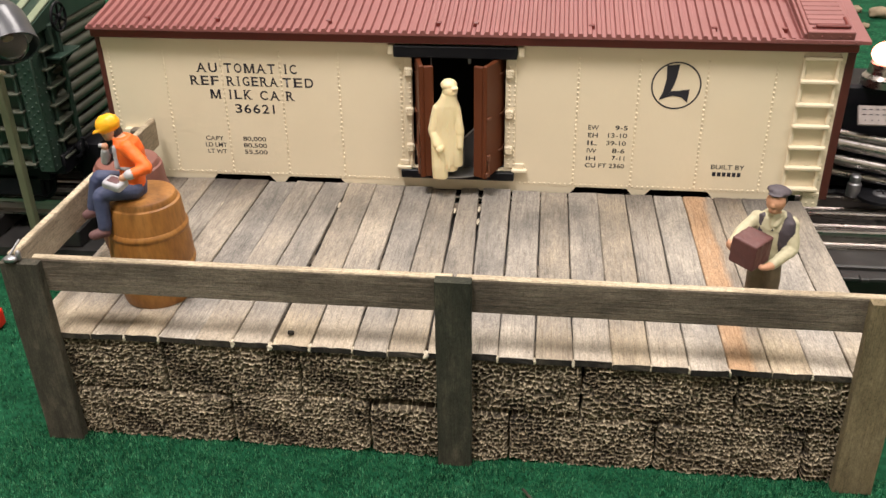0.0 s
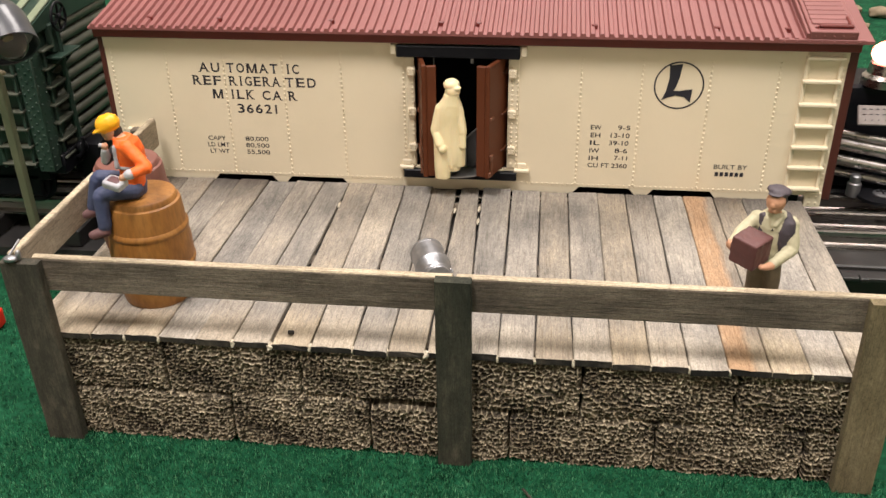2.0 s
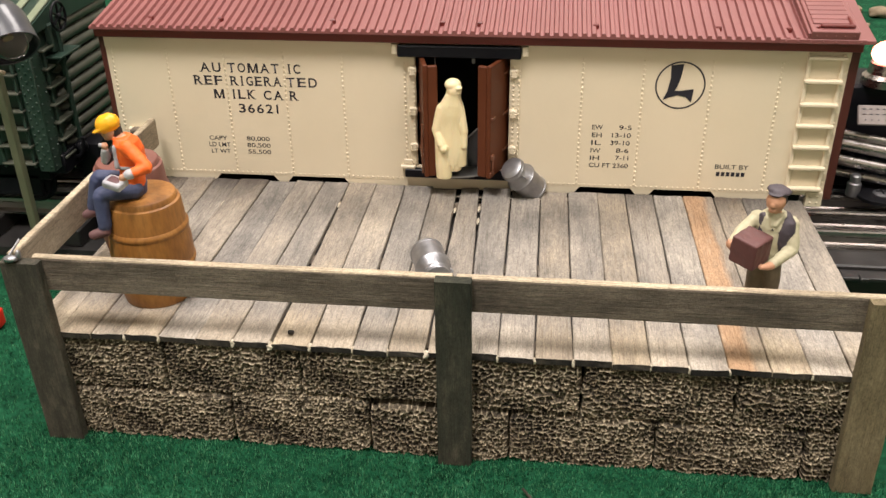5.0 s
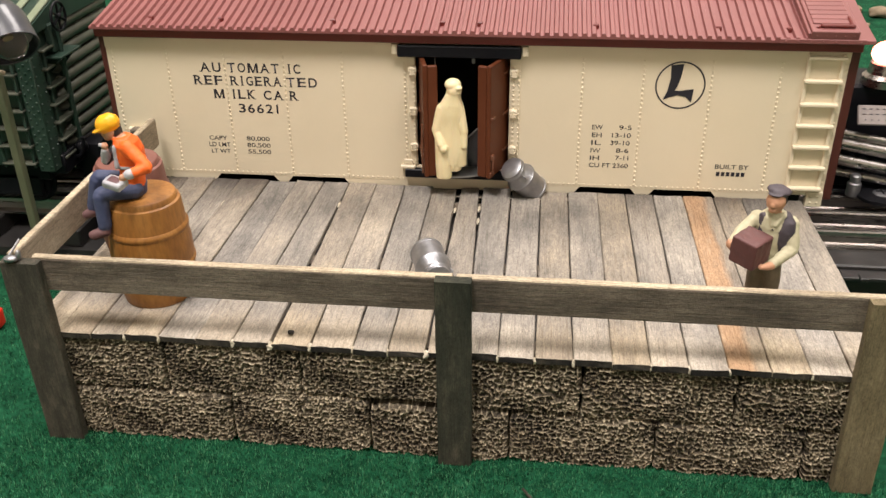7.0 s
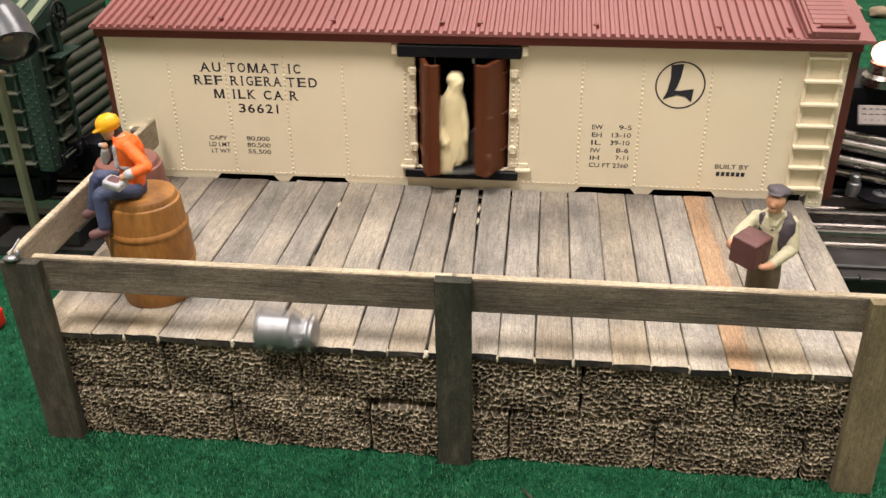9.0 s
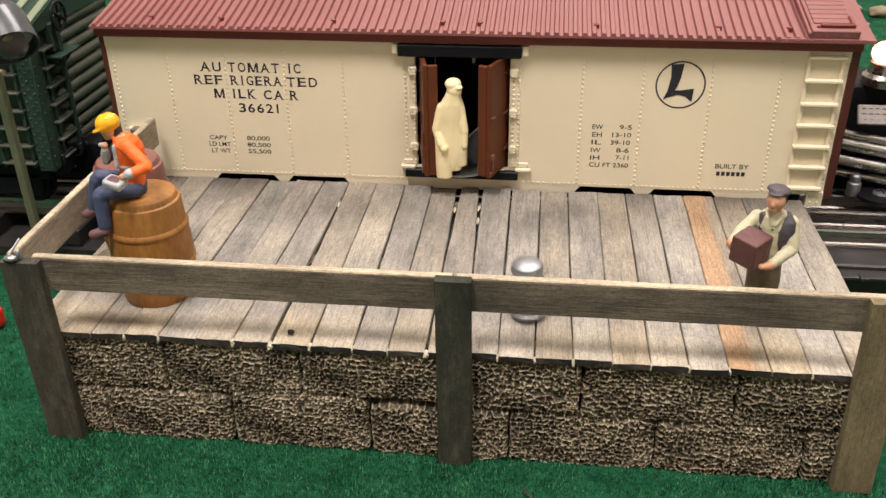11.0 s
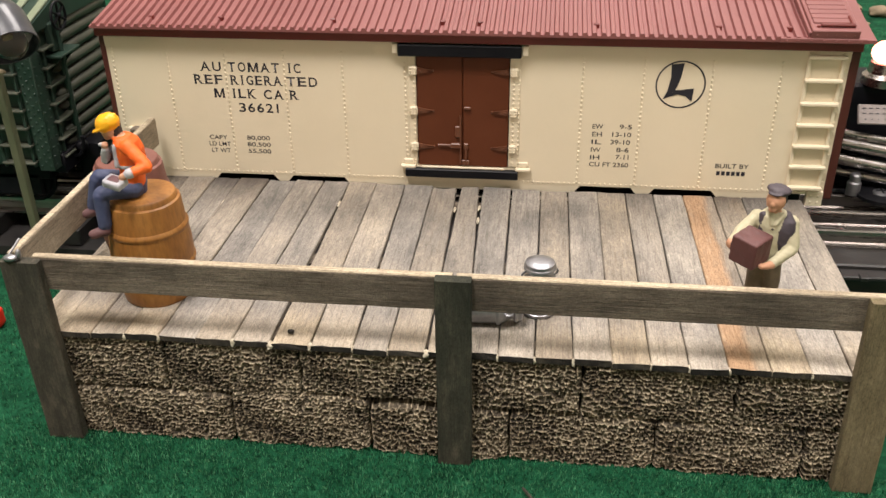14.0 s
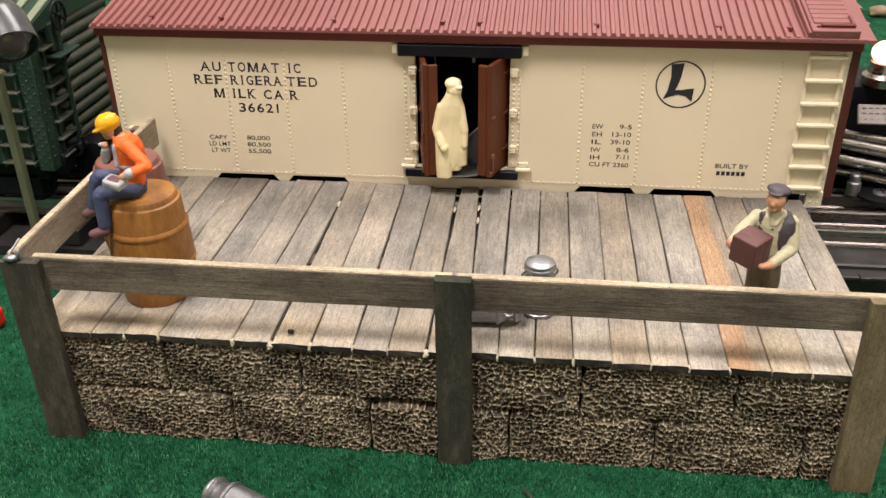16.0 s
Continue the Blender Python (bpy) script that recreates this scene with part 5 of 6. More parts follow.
def build_can():
    """Milk can standing along its own axis, 19 mm tall, centred on its middle."""
    can = thing("milk_can", 0, 0, 0, "dull silver metal milk can with domed lid", "milk can", "milk cans")
    bm = bmesh.new()
    prof = [(0, -9.0), (4.7, -9.0), (4.9, -9.5), (5.3, -9.5), (5.45, -9.1), (5.45, -8.4), (5.25, -8.2), (5.15, 0.4), (5.7, 0.7), (5.7, 1.5), (5.35, 1.9), (4.9, 3.0), (4.1, 4.3),
            (3.7, 5.2), (3.6, 6.4)]
    lathe(bm, [(r, h * 0.89) for r, h in prof], seg=32)
    part("body", bm, STEEL, can, smooth=35)
    bm = bmesh.new()
    lathe(bm, [(r, h * 0.89) for r, h in ((3.5, 6.2), (4.3, 6.3), (4.75, 6.7), (4.75, 7.3), (4.4, 7.7), (4.5, 8.1), (4.3, 8.8), (3.4, 9.3), (1.8, 9.5), (0, 9.55))], seg=32)
    part("lid", bm, STEEL, can, smooth=45)
    bm = bmesh.new()
    for s in (-1, 1):
        for k in range(6):
            a0, a1 = math.pi * k / 6, math.pi * (k + 1) / 6
            pipe(bm, (s * (4.2 + 1.3 * math.sin(a0)), 0, 3.0 + 1.6 * (1 - math.cos(a0)) * 0.7), (s * (4.2 + 1.3 * math.sin(a1)), 0, 3.0 + 1.6 * (1 - math.cos(a1)) * 0.7), 0.32, 6)
    part("handle", bm, STEEL, can, smooth=True)
    return can


# ---------------------------------------------------------------- tracks and neighbours
def build_track():
    bm = bmesh.new()
    prism(bm, [(-600, 0.0), (-600, 4.0), (101, 4.0), (101, 6.5), (600, 6.5), (600, 0.0)], 104.5, 173.5)
    track = whole("railway_track", bm, TRACKBED, "three-rail toy railway track with black base", "railway track", kind="structure")
    ORIGIN[track.name] = Vector((0, 0, 0))
    for y in (123.0, 139.0, 155.0):
        bm = bmesh.new()
        prof = [(-3.2, 11.8), (3.2, 11.8), (3.2, 12.6), (0.8, 13.4), (0.8, 16.2), (1.6, 16.9), (1.5, 18.2), (0.7, 18.7), (-0.7, 18.7), (-1.5, 18.2), (-1.6, 16.9), (-0.8, 16.2),
                (-0.8, 13.4), (-3.2, 12.6)]
        a = [bm.verts.new((-600, y + p, z)) for p, z in prof]
        b = [bm.verts.new((600, y + p, z)) for p, z in prof]
        bm.faces.new(a), bm.faces.new(b)
        for k in range(len(prof)):
            q = (k + 1) % len(prof)
            bm.faces.new((a[k], a[q], b[q], b[k]))
        part("rail", bm, RAIL, track, "bright steel rail")
    for x in span(-590, 590, 40):
        bm = bmesh.new()
        w = 7 if x < 95 else 18
        box(bm, x - w, x + w, 107, 171, 4.02, 11.8, 0.6)
        part("tie", bm, TRACKBED, track)
    bm = bmesh.new()
    box(bm, 112, 150, 101, 112, 8.5, 10.0, 0.3)
    box(bm, 118, 121, 99.5, 103, 9.0, 10.6, 0.3)
    box(bm, 150.2, 190, 99, 112, 7.5, 9.0, 0.3)
    part("terminal_strip", bm, TRACKBED, track)


def build_green_car():
    car = thing("green_boxcar", -320, 139, 17.5, "dark green boxcar with riveted corner post and ribbed end", "railway car")
    x1, y0, y1, zb, zt = -195.5, 110.5, 182, 37.5, 92.5
    bm = bmesh.new()
    box(bm, -440, x1 - 1.6, y0 + 2.2, y1, zb, zt, 0.4)
    part("body", bm, GREENCAR, car)
    # ribbed end
    for z in span(42.5, 89, 5.2):
        bm = bmesh.new()
        m = Matrix.Translation((x1 - 1.4, y0 + 15, z)) @ Matrix.Rotation(radians(-90), 4, "X")
        lathe(bm, [(0, 0), (1.2, 1.5), (2.2, 4), (2.2, 50), (1.2, 54), (0, 55)], seg=12, m=m)
        part("end_rib", bm, GREENRIB, car, smooth=True)
    # corner post with rivets
    bm = bmesh.new()
    box(bm, x1 - 6.4, x1, y0, y0 + 0.9, zb - 1.0, zt, 0.2)
    box(bm, x1 - 0.9, x1, y0 + 0.9, y0 + 8, zb - 1.0, zt, 0.2)
    rivets(bm, [(x1 - dx, y0, z + (1.7 if dx == 3.3 else 0)) for dx in (1.3, 3.3, 5.3) for z in span(38.5, 89, 3.4)], 0.55)
    rivets(bm, [(x1, y0 + dy, z) for dy in (2, 6) for z in span(38.5, 90, 3.6)], 0.5, "x", 1)
    part("corner_post", bm, GREENCAR, car, "riveted green corner post", smooth=True)
    for side in range(2):
        bm = bmesh.new()
        if side == 0:
            for x in (-216, -203.6):
                box(bm, x - 0.6, x + 0.6, y0 - 0.6, y0 + 0.6, 38, 90, 0.2)
        else:
            for y in (120, 131):
                box(bm, x1 - 0.6, x1 + 0.9, y - 0.6, y + 0.6, 38, 84, 0.2)
        lad = part("ladder", bm, GREENCAR, car, "green ladder")
        for z in span(40, 84, 7.3):
            bm = bmesh.new()
            if side == 0:
                box(bm, -216.5, -202.5, y0 - 1.8, y0 + 2.2, z - 0.5, z + 0.4, 0.2)
            else:
                box(bm, x1 - 1, x1 + 2.4, 117, 133, z - 0.5, z + 0.4, 0.2)
            part("rung", bm, GREENRIB, lad)
    # brake platform and wheel
    bm = bmesh.new()
    box(bm, x1 - 0.5, x1 + 6.5, 121.5, 138, 79.6, 80.6, 0.2)
    prism(bm, [(x1 - 0.5, 79.6), (x1 + 5.5, 79.6), (x1 - 0.5, 73)], 124, 125)
    prism(bm, [(x1 - 0.5, 79.6), (x1 + 5.5, 79.6), (x1 - 0.5, 73)], 134, 135)
    box(bm, x1 - 0.5, x1 + 2.6, 125, 131.5, 81, 92.5, 0.6)
    pipe(bm, (x1 + 3.2, 129, 40), (x1 + 3.2, 129, 94.8), 0.8)
    part("brake_stand", bm, GREENCAR, car)
    bm = bmesh.new()
    m = Matrix.Translation((x1 + 5.2, 128.3, 94.8)) @ Matrix.Rotation(radians(90), 4, "Y")
    seg = 28
    R, r = 5.4, 0.6
    loops = [[bm.verts.new(m @ Vector(((R + r * math.cos(2 * math.pi * j / 8)) * math.cos(2 * math.pi * i / seg), (R + r * math.cos(2 * math.pi * j / 8)) * math.sin(2 * math.pi * i / seg),
              r * math.sin(2 * math.pi * j / 8)))) for j in range(8)] for i in range(seg)]
    for i in range(seg):
        for j in range(8):
            bm.faces.new((loops[i][j], loops[(i + 1) % seg][j], loops[(i + 1) % seg][(j + 1) % 8], loops[i][(j + 1) % 8]))
    for k in range(6):
        a = 2 * math.pi * k / 6
        pipe(bm, m @ Vector((0, 0, 0)), m @ Vector((R * math.cos(a), R * math.sin(a), 0)), 0.55, 6)
    ball(bm, (x1 + 5.2, 128.3, 94.8), 1.4, 1.4, 1.4)
    part("brake_wheel", bm, BLACK, car, "black spoked brake wheel", smooth=True)
    # roof with battens
    bm = bmesh.new()
    prism_pts = [(y0 - 2.5, zt), (139, zt + 9), (y1 + 2.5, zt), (y1 + 2.5, zt - 1.4), (y0 - 2.5, zt - 1.4)]
    a = [bm.verts.new((-442, y, z)) for y, z in prism_pts]
    b = [bm.verts.new((x1 + 1.2, y, z)) for y, z in prism_pts]
    bm.faces.new(a), bm.faces.new(b)
    for k in range(5):
        q = (k + 1) % 5
        bm.faces.new((a[k], a[q], b[q], b[k]))
    part("roof", bm, GREENCAR, car, "dark green roof")
    for x in span(-440, x1 - 1, 8.2):
        bm = bmesh.new()
        vs = box(bm, x - 1.6, x + 1.6, 0, 32, 0.0, 1.1, 0.3)
        bm.transform(Matrix.Translation((0, y0 - 2, zt + 0.2)) @ Matrix.Rotation(math.atan2(9, 31), 4, "X"))
        part("roof_batten", bm, GREENROOF, car)
    bm = bmesh.new()
    box(bm, -436, x1 - 6, 116, 162, 30, 37.5, 0.5)
    part("underframe", bm, BLACK, car)
    for wx in (-213, -234):
        bm = bmesh.new()
        m = Matrix.Translation((wx, 118.0, 27.5)) @ Matrix.Rotation(radians(-90), 4, "X")
        lathe(bm, [(0, 0), (8.0, 0), (8.6, 0.5), (8.6, 3.0), (10, 3.1), (10, 4), (0, 4)], seg=28, m=m)
        part("wheel", bm, BLACK, car, smooth=True)
    bm = bmesh.new()
    box(bm, -241, -206, 116.0, 118.0, 22, 33, 1.2)
    box(bm, x1 - 6, -178, 135, 143, 26, 32, 1.0)
    part("truck", bm, BLACK, car)
    # added black mass, coupler-shaped, covers lit turf where the gap lies in shadow
    bm = bmesh.new()
    box(bm, x1 - 8, x1 + 1.5, 116, 162, 33, 41.5, 0.6)
    box(bm, x1 - 1, x1 + 9, 131, 147, 22, 40.5, 1.5, seg=2)
    box(bm, x1 + 8, x1 + 17, 134, 144, 25, 34, 1.5, seg=2)
    ball(bm, (x1 + 4, 127, 41), 2.6, 2.6, 2.6)
    for k in range(8):
        a0, a1 = math.pi * k / 8, math.pi * (k + 1) / 8
        pipe(bm, (x1 + 2 + 4.2 * math.cos(a0), 125, 46 - 9 * math.sin(a0)), (x1 + 2 + 4.2 * math.cos(a1), 125, 46 - 9 * math.sin(a1)), 0.8, 8)
    part("coupler", bm, BLACK, car, "added black mass shaped as coupler pocket and hose", smooth=40)


def build_lamp():
    lamp = thing("street_lamp", -199, 93, 0, "olive lamp post with black hooded floodlight", "street lamp")
    bm = bmesh.new()
    box(bm, -200.2, -197.0, 91.4, 94.6, 0, 84, 0.4)
    part("post", bm, LAMPGREEN, lamp, "square olive post")
    bm = bmesh.new()
    rod(bm, (-199, 93, 84), (-190, 84, 86.5), 1.0, 0.9, 8)
    part("bracket", bm, TOPWOOD, lamp)
    eye = Vector((-183.0, 80.5, 100.0))
    aim = Vector((0.5, -0.5, -0.62)).normalized()
    q = aim.to_track_quat("Z", "Y").to_matrix().to_4x4()
    m = Matrix.Translation(eye) @ q
    bm = bmesh.new()
    lathe(bm, [(0, -13), (4, -12.6), (7.2, -10.5), (8.6, -7), (9.0, 0), (9.2, 4.5), (9.0, 4.6), (8.6, 4.4), (8.4, 0), (7.8, -6.5), (5, -9), (0, -9.6)], seg=40, m=m)
    part("hood", bm, HOOD, lamp, "glossy black lamp hood", smooth=40)
    bm = bmesh.new()
    lathe(bm, [(8.2, 0.5), (7.65, -6.3), (4.9, -8.7), (0, -9.3), (0, -9.5), (4.95, -8.9), (7.7, -6.45), (8.3, 0.4)], seg=40, m=m)
    part("reflector", bm, GREYPAINT, lamp, "dull grey reflector inside the hood", smooth=40)
    bm = bmesh.new()
    lathe(bm, [(2.0, -8), (2.4, -5), (4.8, -1.5), (5.9, 2.0), (5.2, 5.4), (3.0, 7.4), (0, 8.0)], seg=28, m=m)
    part("bulb", bm, GLASS, lamp, "clear unlit bulb", smooth=60)
    bm = bmesh.new()
    pipe(bm, m @ Vector((0, 0, -8)), m @ Vector((0, 0, 1.0)), 1.3)
    part("bulb_stem", bm, TOPWOOD, lamp)


def build_bumper():
    b = thing("track_bumper", 128, 140, 18.2, "black lighted track bumper with glowing red lamp", "track bumper")
    b.scale = (1.074, 1.074, 1.074)
    b.location = (0.1375, 0.1656, 0.0058)
    bm = bmesh.new()
    box(bm, 106.5, 165, 134.5, 165, 18.2, 30, 1.0)
    box(bm, 107, 165, 138, 160, 30, 72, 1.2)
    part("body", bm, BLACK, b, "black bumper body", smooth=30)
    bm = bmesh.new()
    box(bm, 114.5, 160, 132, 133.2, 56, 63.5, 0.3)
    vs = bm.verts[:]
    bmesh.ops.transform(bm, matrix=Matrix.Translation((0, 130, 63)) @ Matrix.Rotation(radians(-35), 4, "X") @ Matrix.Translation((0, -132.6, -59.7)), verts=vs)
    plate = part("label_plate", bm, WHITE, b, "white printed plate")
    for z in (57.8, 60.0, 62.0):
        bm = bmesh.new()
        for k in range(6):
            box(bm, 116 + k * 2.4 + (z % 1.0), 117.3 + k * 2.3, 131.72, 131.98, z - 0.13, z + 0.12)
        vs = bm.verts[:]
        bmesh.ops.transform(bm, matrix=Matrix.Translation((0, 130, 63)) @ Matrix.Rotation(radians(-35), 4, "X") @ Matrix.Translation((0, -132.6, -59.7)), verts=vs)
        part("printed_line", bm, INK, plate)
    for y, z, r in ((132, 53.5, 1.6), (132, 49.5, 2.6), (132, 43.0, 2.4), (134, 37.0, 1.6)):
        bm = bmesh.new()
        pipe(bm, (109, y + 3, z + 1), (160, y - 12, z - 3), r, 14)
        part("bar", bm, RAIL, b, "bright metal bar", smooth=True)
    bm = bmesh.new()
    lathe(bm, [(0, 0), (8.5, 0), (8.5, 1.2), (7.8, 1.6), (0, 1.6)], 128, 128, 32)
    bm.transform(Matrix.Translation((0, 0, 31)))
    disc = part("disc", bm, BLACK, b, smooth=30)
    bm = bmesh.new()
    lathe(bm, [(3.2, 0), (3.2, 0.5), (2.2, 1.1), (0, 1.3)], 128.5, 127, 24, m=Matrix.Translation((0, 0, 32.5)))
    part("screw", bm, STEEL, disc, "bright cross-head screw", smooth=True)
    bm = bmesh.new()
    box(bm, 126.4, 130.6, 126.7, 127.3, 33.4, 33.95)
    box(bm, 128.2, 128.8, 124.9, 129.1, 33.4, 33.95)
    part("slot", bm, BLACK, disc)
    bm = bmesh.new()
    lathe(bm, [(0, 0), (2.6, 0), (2.6, 5), (2.0, 5.5), (2.0, 8), (1.5, 8.6), (0, 8.8)], 118.5, 129, 18, m=Matrix.Translation((0, 0, 31)))
    part("terminal_knob", bm, STEEL, b, smooth=30)
    bm = bmesh.new()
    lathe(bm, [(0, 0), (7.5, 0), (7.5, 3), (6.0, 4.4), (5.4, 8.2), (0, 8.4)], 124, 140, 24, m=Matrix.Translation((0, 0, 72)))
    part("lamp_base", bm, RAIL, b, smooth=30)
    bm = bmesh.new()
    ball(bm, (124, 140, 83.6), 5.8, 5.8, 4.4, seg=24)
    part("lamp", bm, RED_GLOW, b, "glowing red lamp", smooth=60)


def build_scenery():
    rng = random.Random(5)
    for x, y, s in ((248, 522, 7), (262, 516, 7), (234, 536, 4), (228, 490, 3)):
        bm = bmesh.new()
        bmesh.ops.create_icosphere(bm, subdivisions=3, radius=1.0)
        for v in bm.verts:
            v.co *= 1 + 0.35 * noise.noise(v.co * 1.3 + Vector((x, y, 0)))
            v.co = Vector((x + v.co.x * s * 1.3, y + v.co.y * s, max(0.0, s * 0.35 + v.co.z * s * 0.7)))
        whole("rock", bm, ROCK, "small pale brown rock on the turf", "rock", at=(x, y, 0), group="rocks on the turf", smooth=50)
    bm = bmesh.new()
    box(bm, -201.5, -195, 50, 56, 0, 7, 1.2, seg=3)
    whole("signal_block", bm, RED, "small bright red plastic piece on the turf", "toy piece", at=(-198, 53, 0), smooth=40)
    bm = bmesh.new()
    box(bm, -249, -243, 246, 252, 0, 120, 0.6)
    whole("signal_post", bm, material("bright_green_paint", [(0.05, 0.28, 0.12), (0.07, 0.33, 0.15)], 0.5), "bright green painted post behind the track", "post", at=(-246, 249, 0))
    # dark twig on the turf
    bm = bmesh.new()
    pipe(bm, (-2.0, -12.0, 0.9), (3.5, -20, 0.9), 0.45, 6)
    whole("twig", bm, POSTWOOD, "dark thin twig lying on the turf", "twig", at=(-1, -18, 0))


build_room()
build_track()
car, doors, tray, figure = build_car()
build_green_car()
build_lamp()
build_bumper()
build_barrel(-117.0, 24.3, BARREL, "orange brown turned wooden barrel on the deck")
build_barrel(-132.0, 48.0, BARREL2, "maroon turned wooden barrel near the side rail")
build_worker()
build_porter()
can_a = build_can()
cans = [can_a] + [copy_thing(can_a, Matrix()) for _ in range(5)]
build_scenery()
build_platform()
build_turf()


# ---------------------------------------------------------------- movement
def can_pose(x, y, z, ax, ay, az, spin=0):
    q = Vector((ax, ay, az)).to_track_quat("Z", "Y").to_matrix().to_4x4()
    return Matrix.Translation((x * MM, y * MM, z * MM)) @ q @ pose(0, 0, 0, 0, 0, spin)


def motions():
    # the car creeps to the right at first
    base = Vector(CAR_ORIGIN) * MM
    walk(car, [(t, pose(base.x + dx * MM, base.y, base.z)) for t, dx in
               ((0, -1.4), (0.5, -1.4), (1.0, -1.0), (1.5, -0.9), (2.0, -0.45), (2.5, -0.45), (3.0, -0.25), (3.5, 0.0), (9.0, 0.0), (11.5, 0.1), (16.0, 0.1))])
    # seconds, left leaf, right leaf (0 shut, 1 open), figure (0 out, 1 in)
    O, S = (1, 1, 0), (0, 0, 1)
    beats = [(0.0, *O), (0.03, *O), (0.1, 0.75, 0.1, 0.7), (0.17, *S), (0.53, *S), (0.6, 0.6, 0.25, 0.3), (0.67, *O), (1.33, *O), (1.4, 0.9, 0.15, 0.5), (1.47, *S), (1.83, *S), (1.9, *O),
             (2.33, *O), (2.4, 0.85, 0.8, 0.25), (2.47, *S), (2.83, *S), (2.9, *O), (3.23, *O), (3.3, 0.75, 0.1, 0.7), (3.37, *S), (3.73, *S), (3.8, *O), (4.13, *O),
             (4.2, 0.95, 0.9, 0.15), (4.33, *S), (4.7, *S), (4.8, *O), (5.25, *O), (5.37, *S), (5.73, *S), (5.83, *O), (6.43, *O), (6.5, *S), (6.73, *S), (6.8, *O), (7.23, *O),
             (7.3, *S), (7.63, *S), (7.7, *O), (8.03, *O), (8.1, 0.95, 0.9, 0.25), (8.2, 0.03, 0, 1), (8.27, *S), (8.43, *S), (8.5, *O), (8.93, *O), (9.0, 0.97, 0.92, 0.2), (9.1, *S),
             (9.5, *S), (9.6, *O), (10.1, *O), (10.2, *S), (10.63, *S), (10.73, *O), (11.33, *O), (11.4, 0.9, 0.1, 0.65), (11.47, 0.87, 0.0, 0.8), (11.83, 0.87, 0.0, 0.8),
             (11.9, 0.95, 0.4, 0.25), (11.97, *O), (12.43, *O), (12.5, 0.97, 0.95, 0.15), (12.6, *S), (13.03, *S), (13.1, 0.6, 0.3, 0.35), (13.17, *O), (13.73, *O), (13.8, *S),
             (14.33, *S), (14.4, *O), (14.93, *O), (15.0, 0.97, 0.12, 0.92), (15.1, 0.1, 0, 1), (15.17, *S), (15.43, *S), (15.5, 0.85, 0.45, 0.25), (15.6, *O), (16.0, *O)]
    base = Vector(CAR_ORIGIN)
    for d, side, full in ((doors[0], -1, -76), (doors[1], 1, 68)):
        p = (ORIGIN[d.name] - base) * MM
        walk(d, [(b[0], pose(p.x, p.y, p.z, 0, 0, full * (b[1] if side < 0 else b[2]))) for b in beats])
    for ob, back in ((figure, 30.0), (tray, 18.0)):
        p = (ORIGIN[ob.name] - base) * MM
        walk(ob, [(b[0], pose(p.x, p.y + back * b[3] * MM, p.z)) for b in beats])

    def hopper(i):
        return can_pose(-84 - 13 * i, 140, 52.6, 0, 0, 1)

    a, b, c, d, e, f = cans
    rest_a = can_pose(-33.4, 38.0, 43.3, 0.32, -0.9, -0.03)
    walk(a, [(0, hopper(0)), (0.3, hopper(0)), (0.5, can_pose(-36, 124, 55, 0, -0.3, 1)), (0.6, can_pose(-36.5, 97, 53, 0, -0.6, 0.8)), (0.7, can_pose(-37, 14, 46, 0.2, -0.9, -0.2)),
             (0.8, rest_a), (8.5, rest_a), (8.6, can_pose(-41, 21, 43.5, 0.8, -0.5, 0.1)), (8.7, can_pose(-41, -10, 36, -1, 0.05, 0.0)), (8.8, can_pose(-45.8, -17, 6.5, -1, -0.2, 0.3)),
             (8.9, can_pose(-52, -32, 7, -0.8, -0.6, 0)), (9.1, can_pose(-60, -46, 5.6, -0.7, -0.7, 0)), (16, can_pose(-60, -46, 5.6, -0.7, -0.7, 0))])
    rest_b = can_pose(-8.0, 103.6, 44.3, -0.5, -0.42, 0.68)
    walk(b, [(0, hopper(1)), (3.5, hopper(1)), (3.7, can_pose(-33, 124, 55, 0, -0.3, 1)), (3.8, can_pose(-21, 72, 46, 0.3, -0.7, 0.6)), (3.9, can_pose(-1, 37, 43, -1, 0.15, 0.1)),
             (4.0, can_pose(-4.4, 64.5, 44, -1, 0.1, 0.05)), (4.1, can_pose(-7, 98, 46, -1, 0.1, 0.1)), (4.2, can_pose(-4.5, 104, 48, -0.8, -0.2, 0.5)), (4.4, rest_b), (8.43, rest_b),
             (8.5, can_pose(-3, 105, 43, 0.2, -0.3, 0.9)), (8.6, can_pose(2, 111.5, 24, 0.1, -0.05, 0.97)), (8.7, can_pose(4, 113.0, 20.3, 0, 0, 1)), (16, can_pose(4, 113.0, 20.3, 0, 0, 1))])
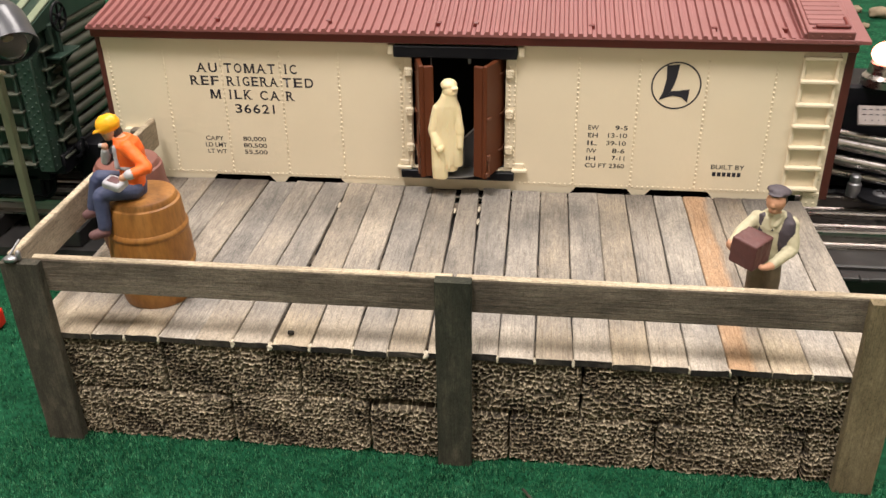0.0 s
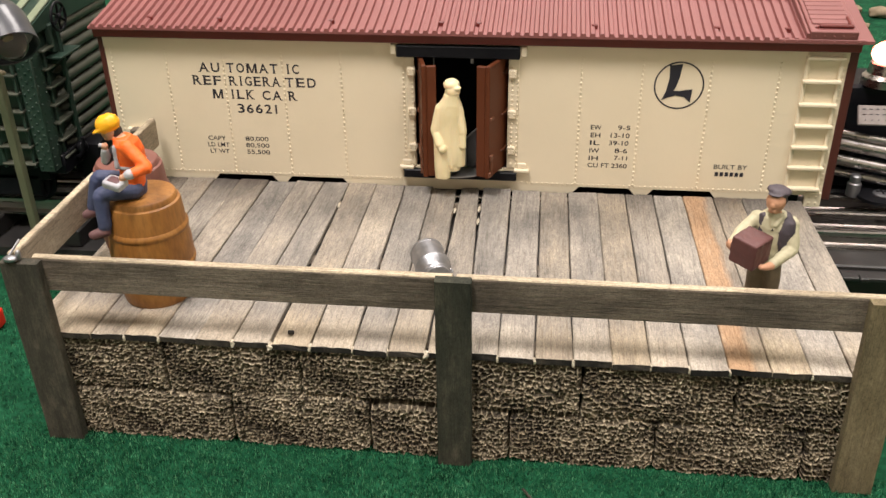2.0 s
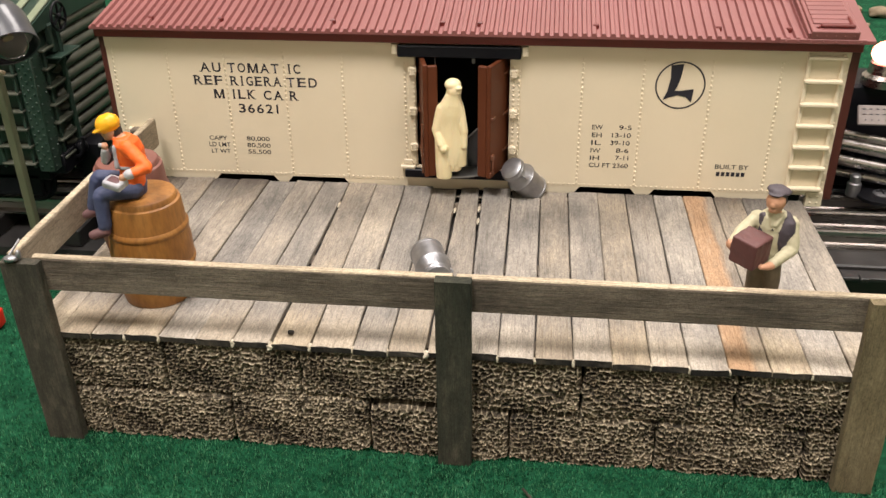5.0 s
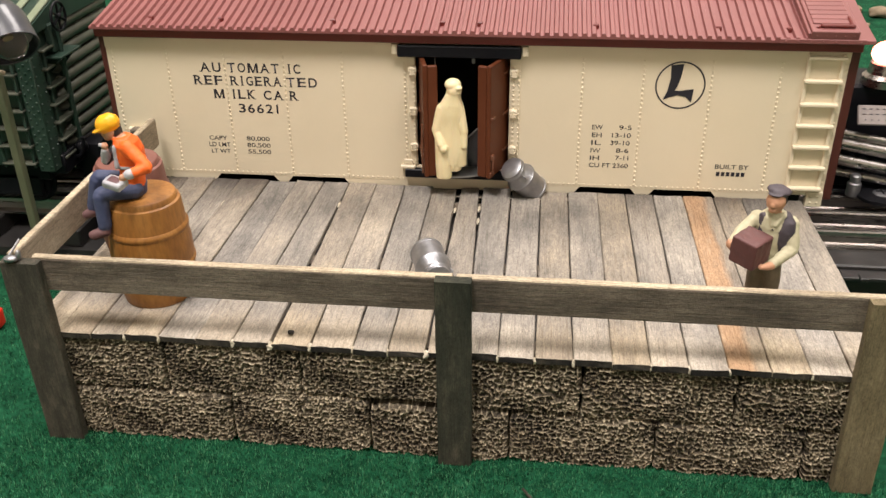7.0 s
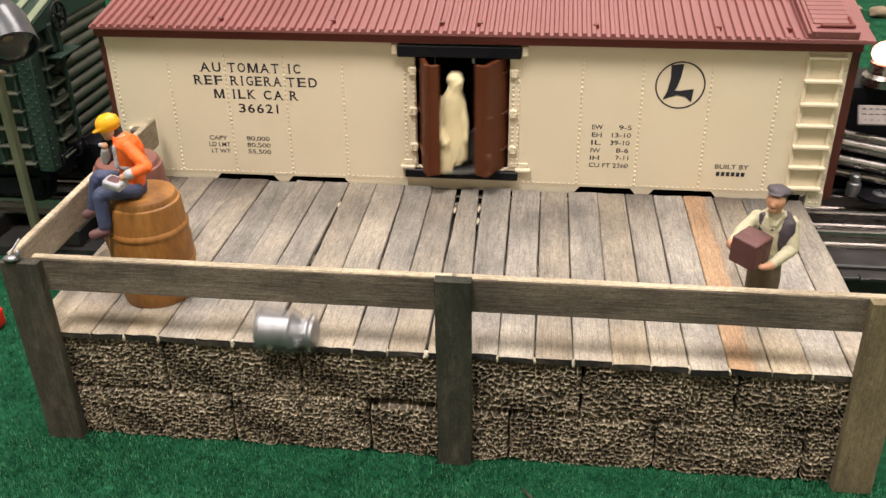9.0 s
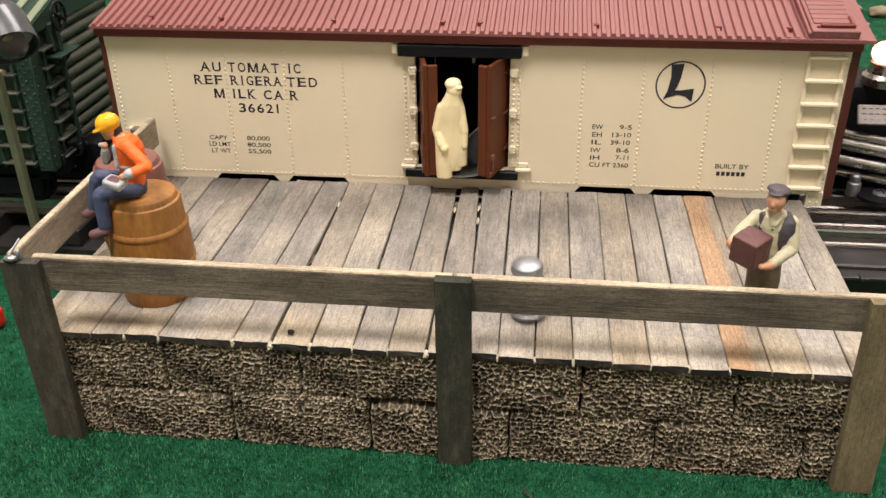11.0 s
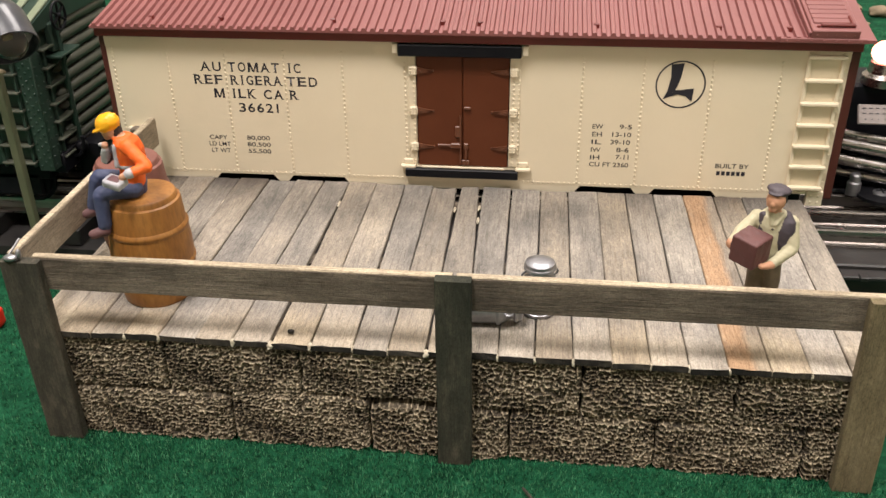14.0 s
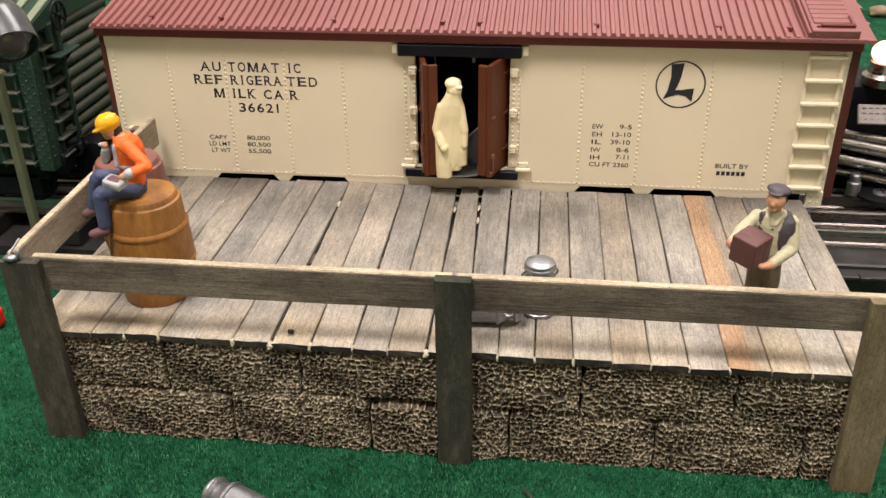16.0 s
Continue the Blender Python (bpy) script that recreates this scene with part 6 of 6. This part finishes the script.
    walk(c, [(0, hopper(2)), (8.2, hopper(2)), (8.4, can_pose(-30, 124, 55, 0, -0.3, 1)), (8.5, can_pose(-21, 98, 53, 0.3, -0.6, 0.8)), (8.6, can_pose(-42, 42, 46, -0.6, -0.7, 0.3)),
             (8.7, can_pose(-57, 24, 45, -0.4, -0.8, 0.4)), (8.8, can_pose(-63, 17, 43.2, 0.9, -0.2, 0.1)), (8.9, can_pose(-67, 7, 43.2, 1, 0, 0)), (9.0, can_pose(-69.5, 0.5, 42.2, 1, -0.05, -0.02)),
             (9.1, can_pose(-66, -12, 12, 0.2, -0.3, 0.9)), (9.2, can_pose(-82, -28, 9, -0.4, -0.6, 0.6)), (9.4, can_pose(-95, -42, 5.6, -0.8, -0.6, 0)), (16, can_pose(-95, -42, 5.6, -0.8, -0.6, 0))])
    up_d, up_d2 = can_pose(-2.8, 19.6, 46.0, 0, 0, 1), can_pose(0.0, 24.6, 46.0, 0, 0, 1, 20)
    walk(d, [(0, hopper(3)), (10.4, hopper(3)), (10.6, can_pose(-34, 124, 55, 0, -0.3, 1)), (10.7, can_pose(-28, 96, 52, 0.1, -0.5, 0.8)), (10.8, can_pose(-14, 60, 47, 0.1, -0.4, 0.9)),
             (10.9, can_pose(-6, 32, 49, 0.0, -0.2, 1)), (11.1, up_d), (11.93, up_d), (12.0, can_pose(-0.8, 23.0, 46.2, 0.05, 0.05, 1, 10)), (12.1, up_d2), (16, up_d2)])
    rest_e = can_pose(-12.5, 17.2, 43.0, 1, 0.03, 0)
    jam = can_pose(-34.2, 112.0, 51.6, 0.1, -0.75, 0.45)
    walk(e, [(0, hopper(4)), (11.2, hopper(4)), (11.35, can_pose(-33, 124, 54, 0, -0.2, 1)), (11.45, jam), (11.83, jam), (11.9, can_pose(-34.5, 96, 46, 0, -0.6, 0.8)),
             (12.0, can_pose(-13, 20, 46, 0.5, -0.7, 0.3)), (12.1, rest_e), (16, rest_e)])
    rest_f = can_pose(-79.6, -31.0, 5.9, -0.9, 0.42, 0.05)
    walk(f, [(0, hopper(5)), (15.2, hopper(5)), (15.4, can_pose(-33, 124, 55, 0, -0.3, 1)), (15.5, can_pose(-33.5, 106, 54, 0, -0.5, 0.85)), (15.6, can_pose(-40.5, 45, 47, -0.4, -0.6, 0.6)),
             (15.7, can_pose(-61, -7, 38, -0.3, 0.3, 0.9)), (15.8, can_pose(-68, -25, 6.5, -0.9, 0.2, 0.3)), (15.9, can_pose(-79.5, -29.9, 6, -0.95, 0.35, 0.05)), (16.0, rest_f)])


motions()
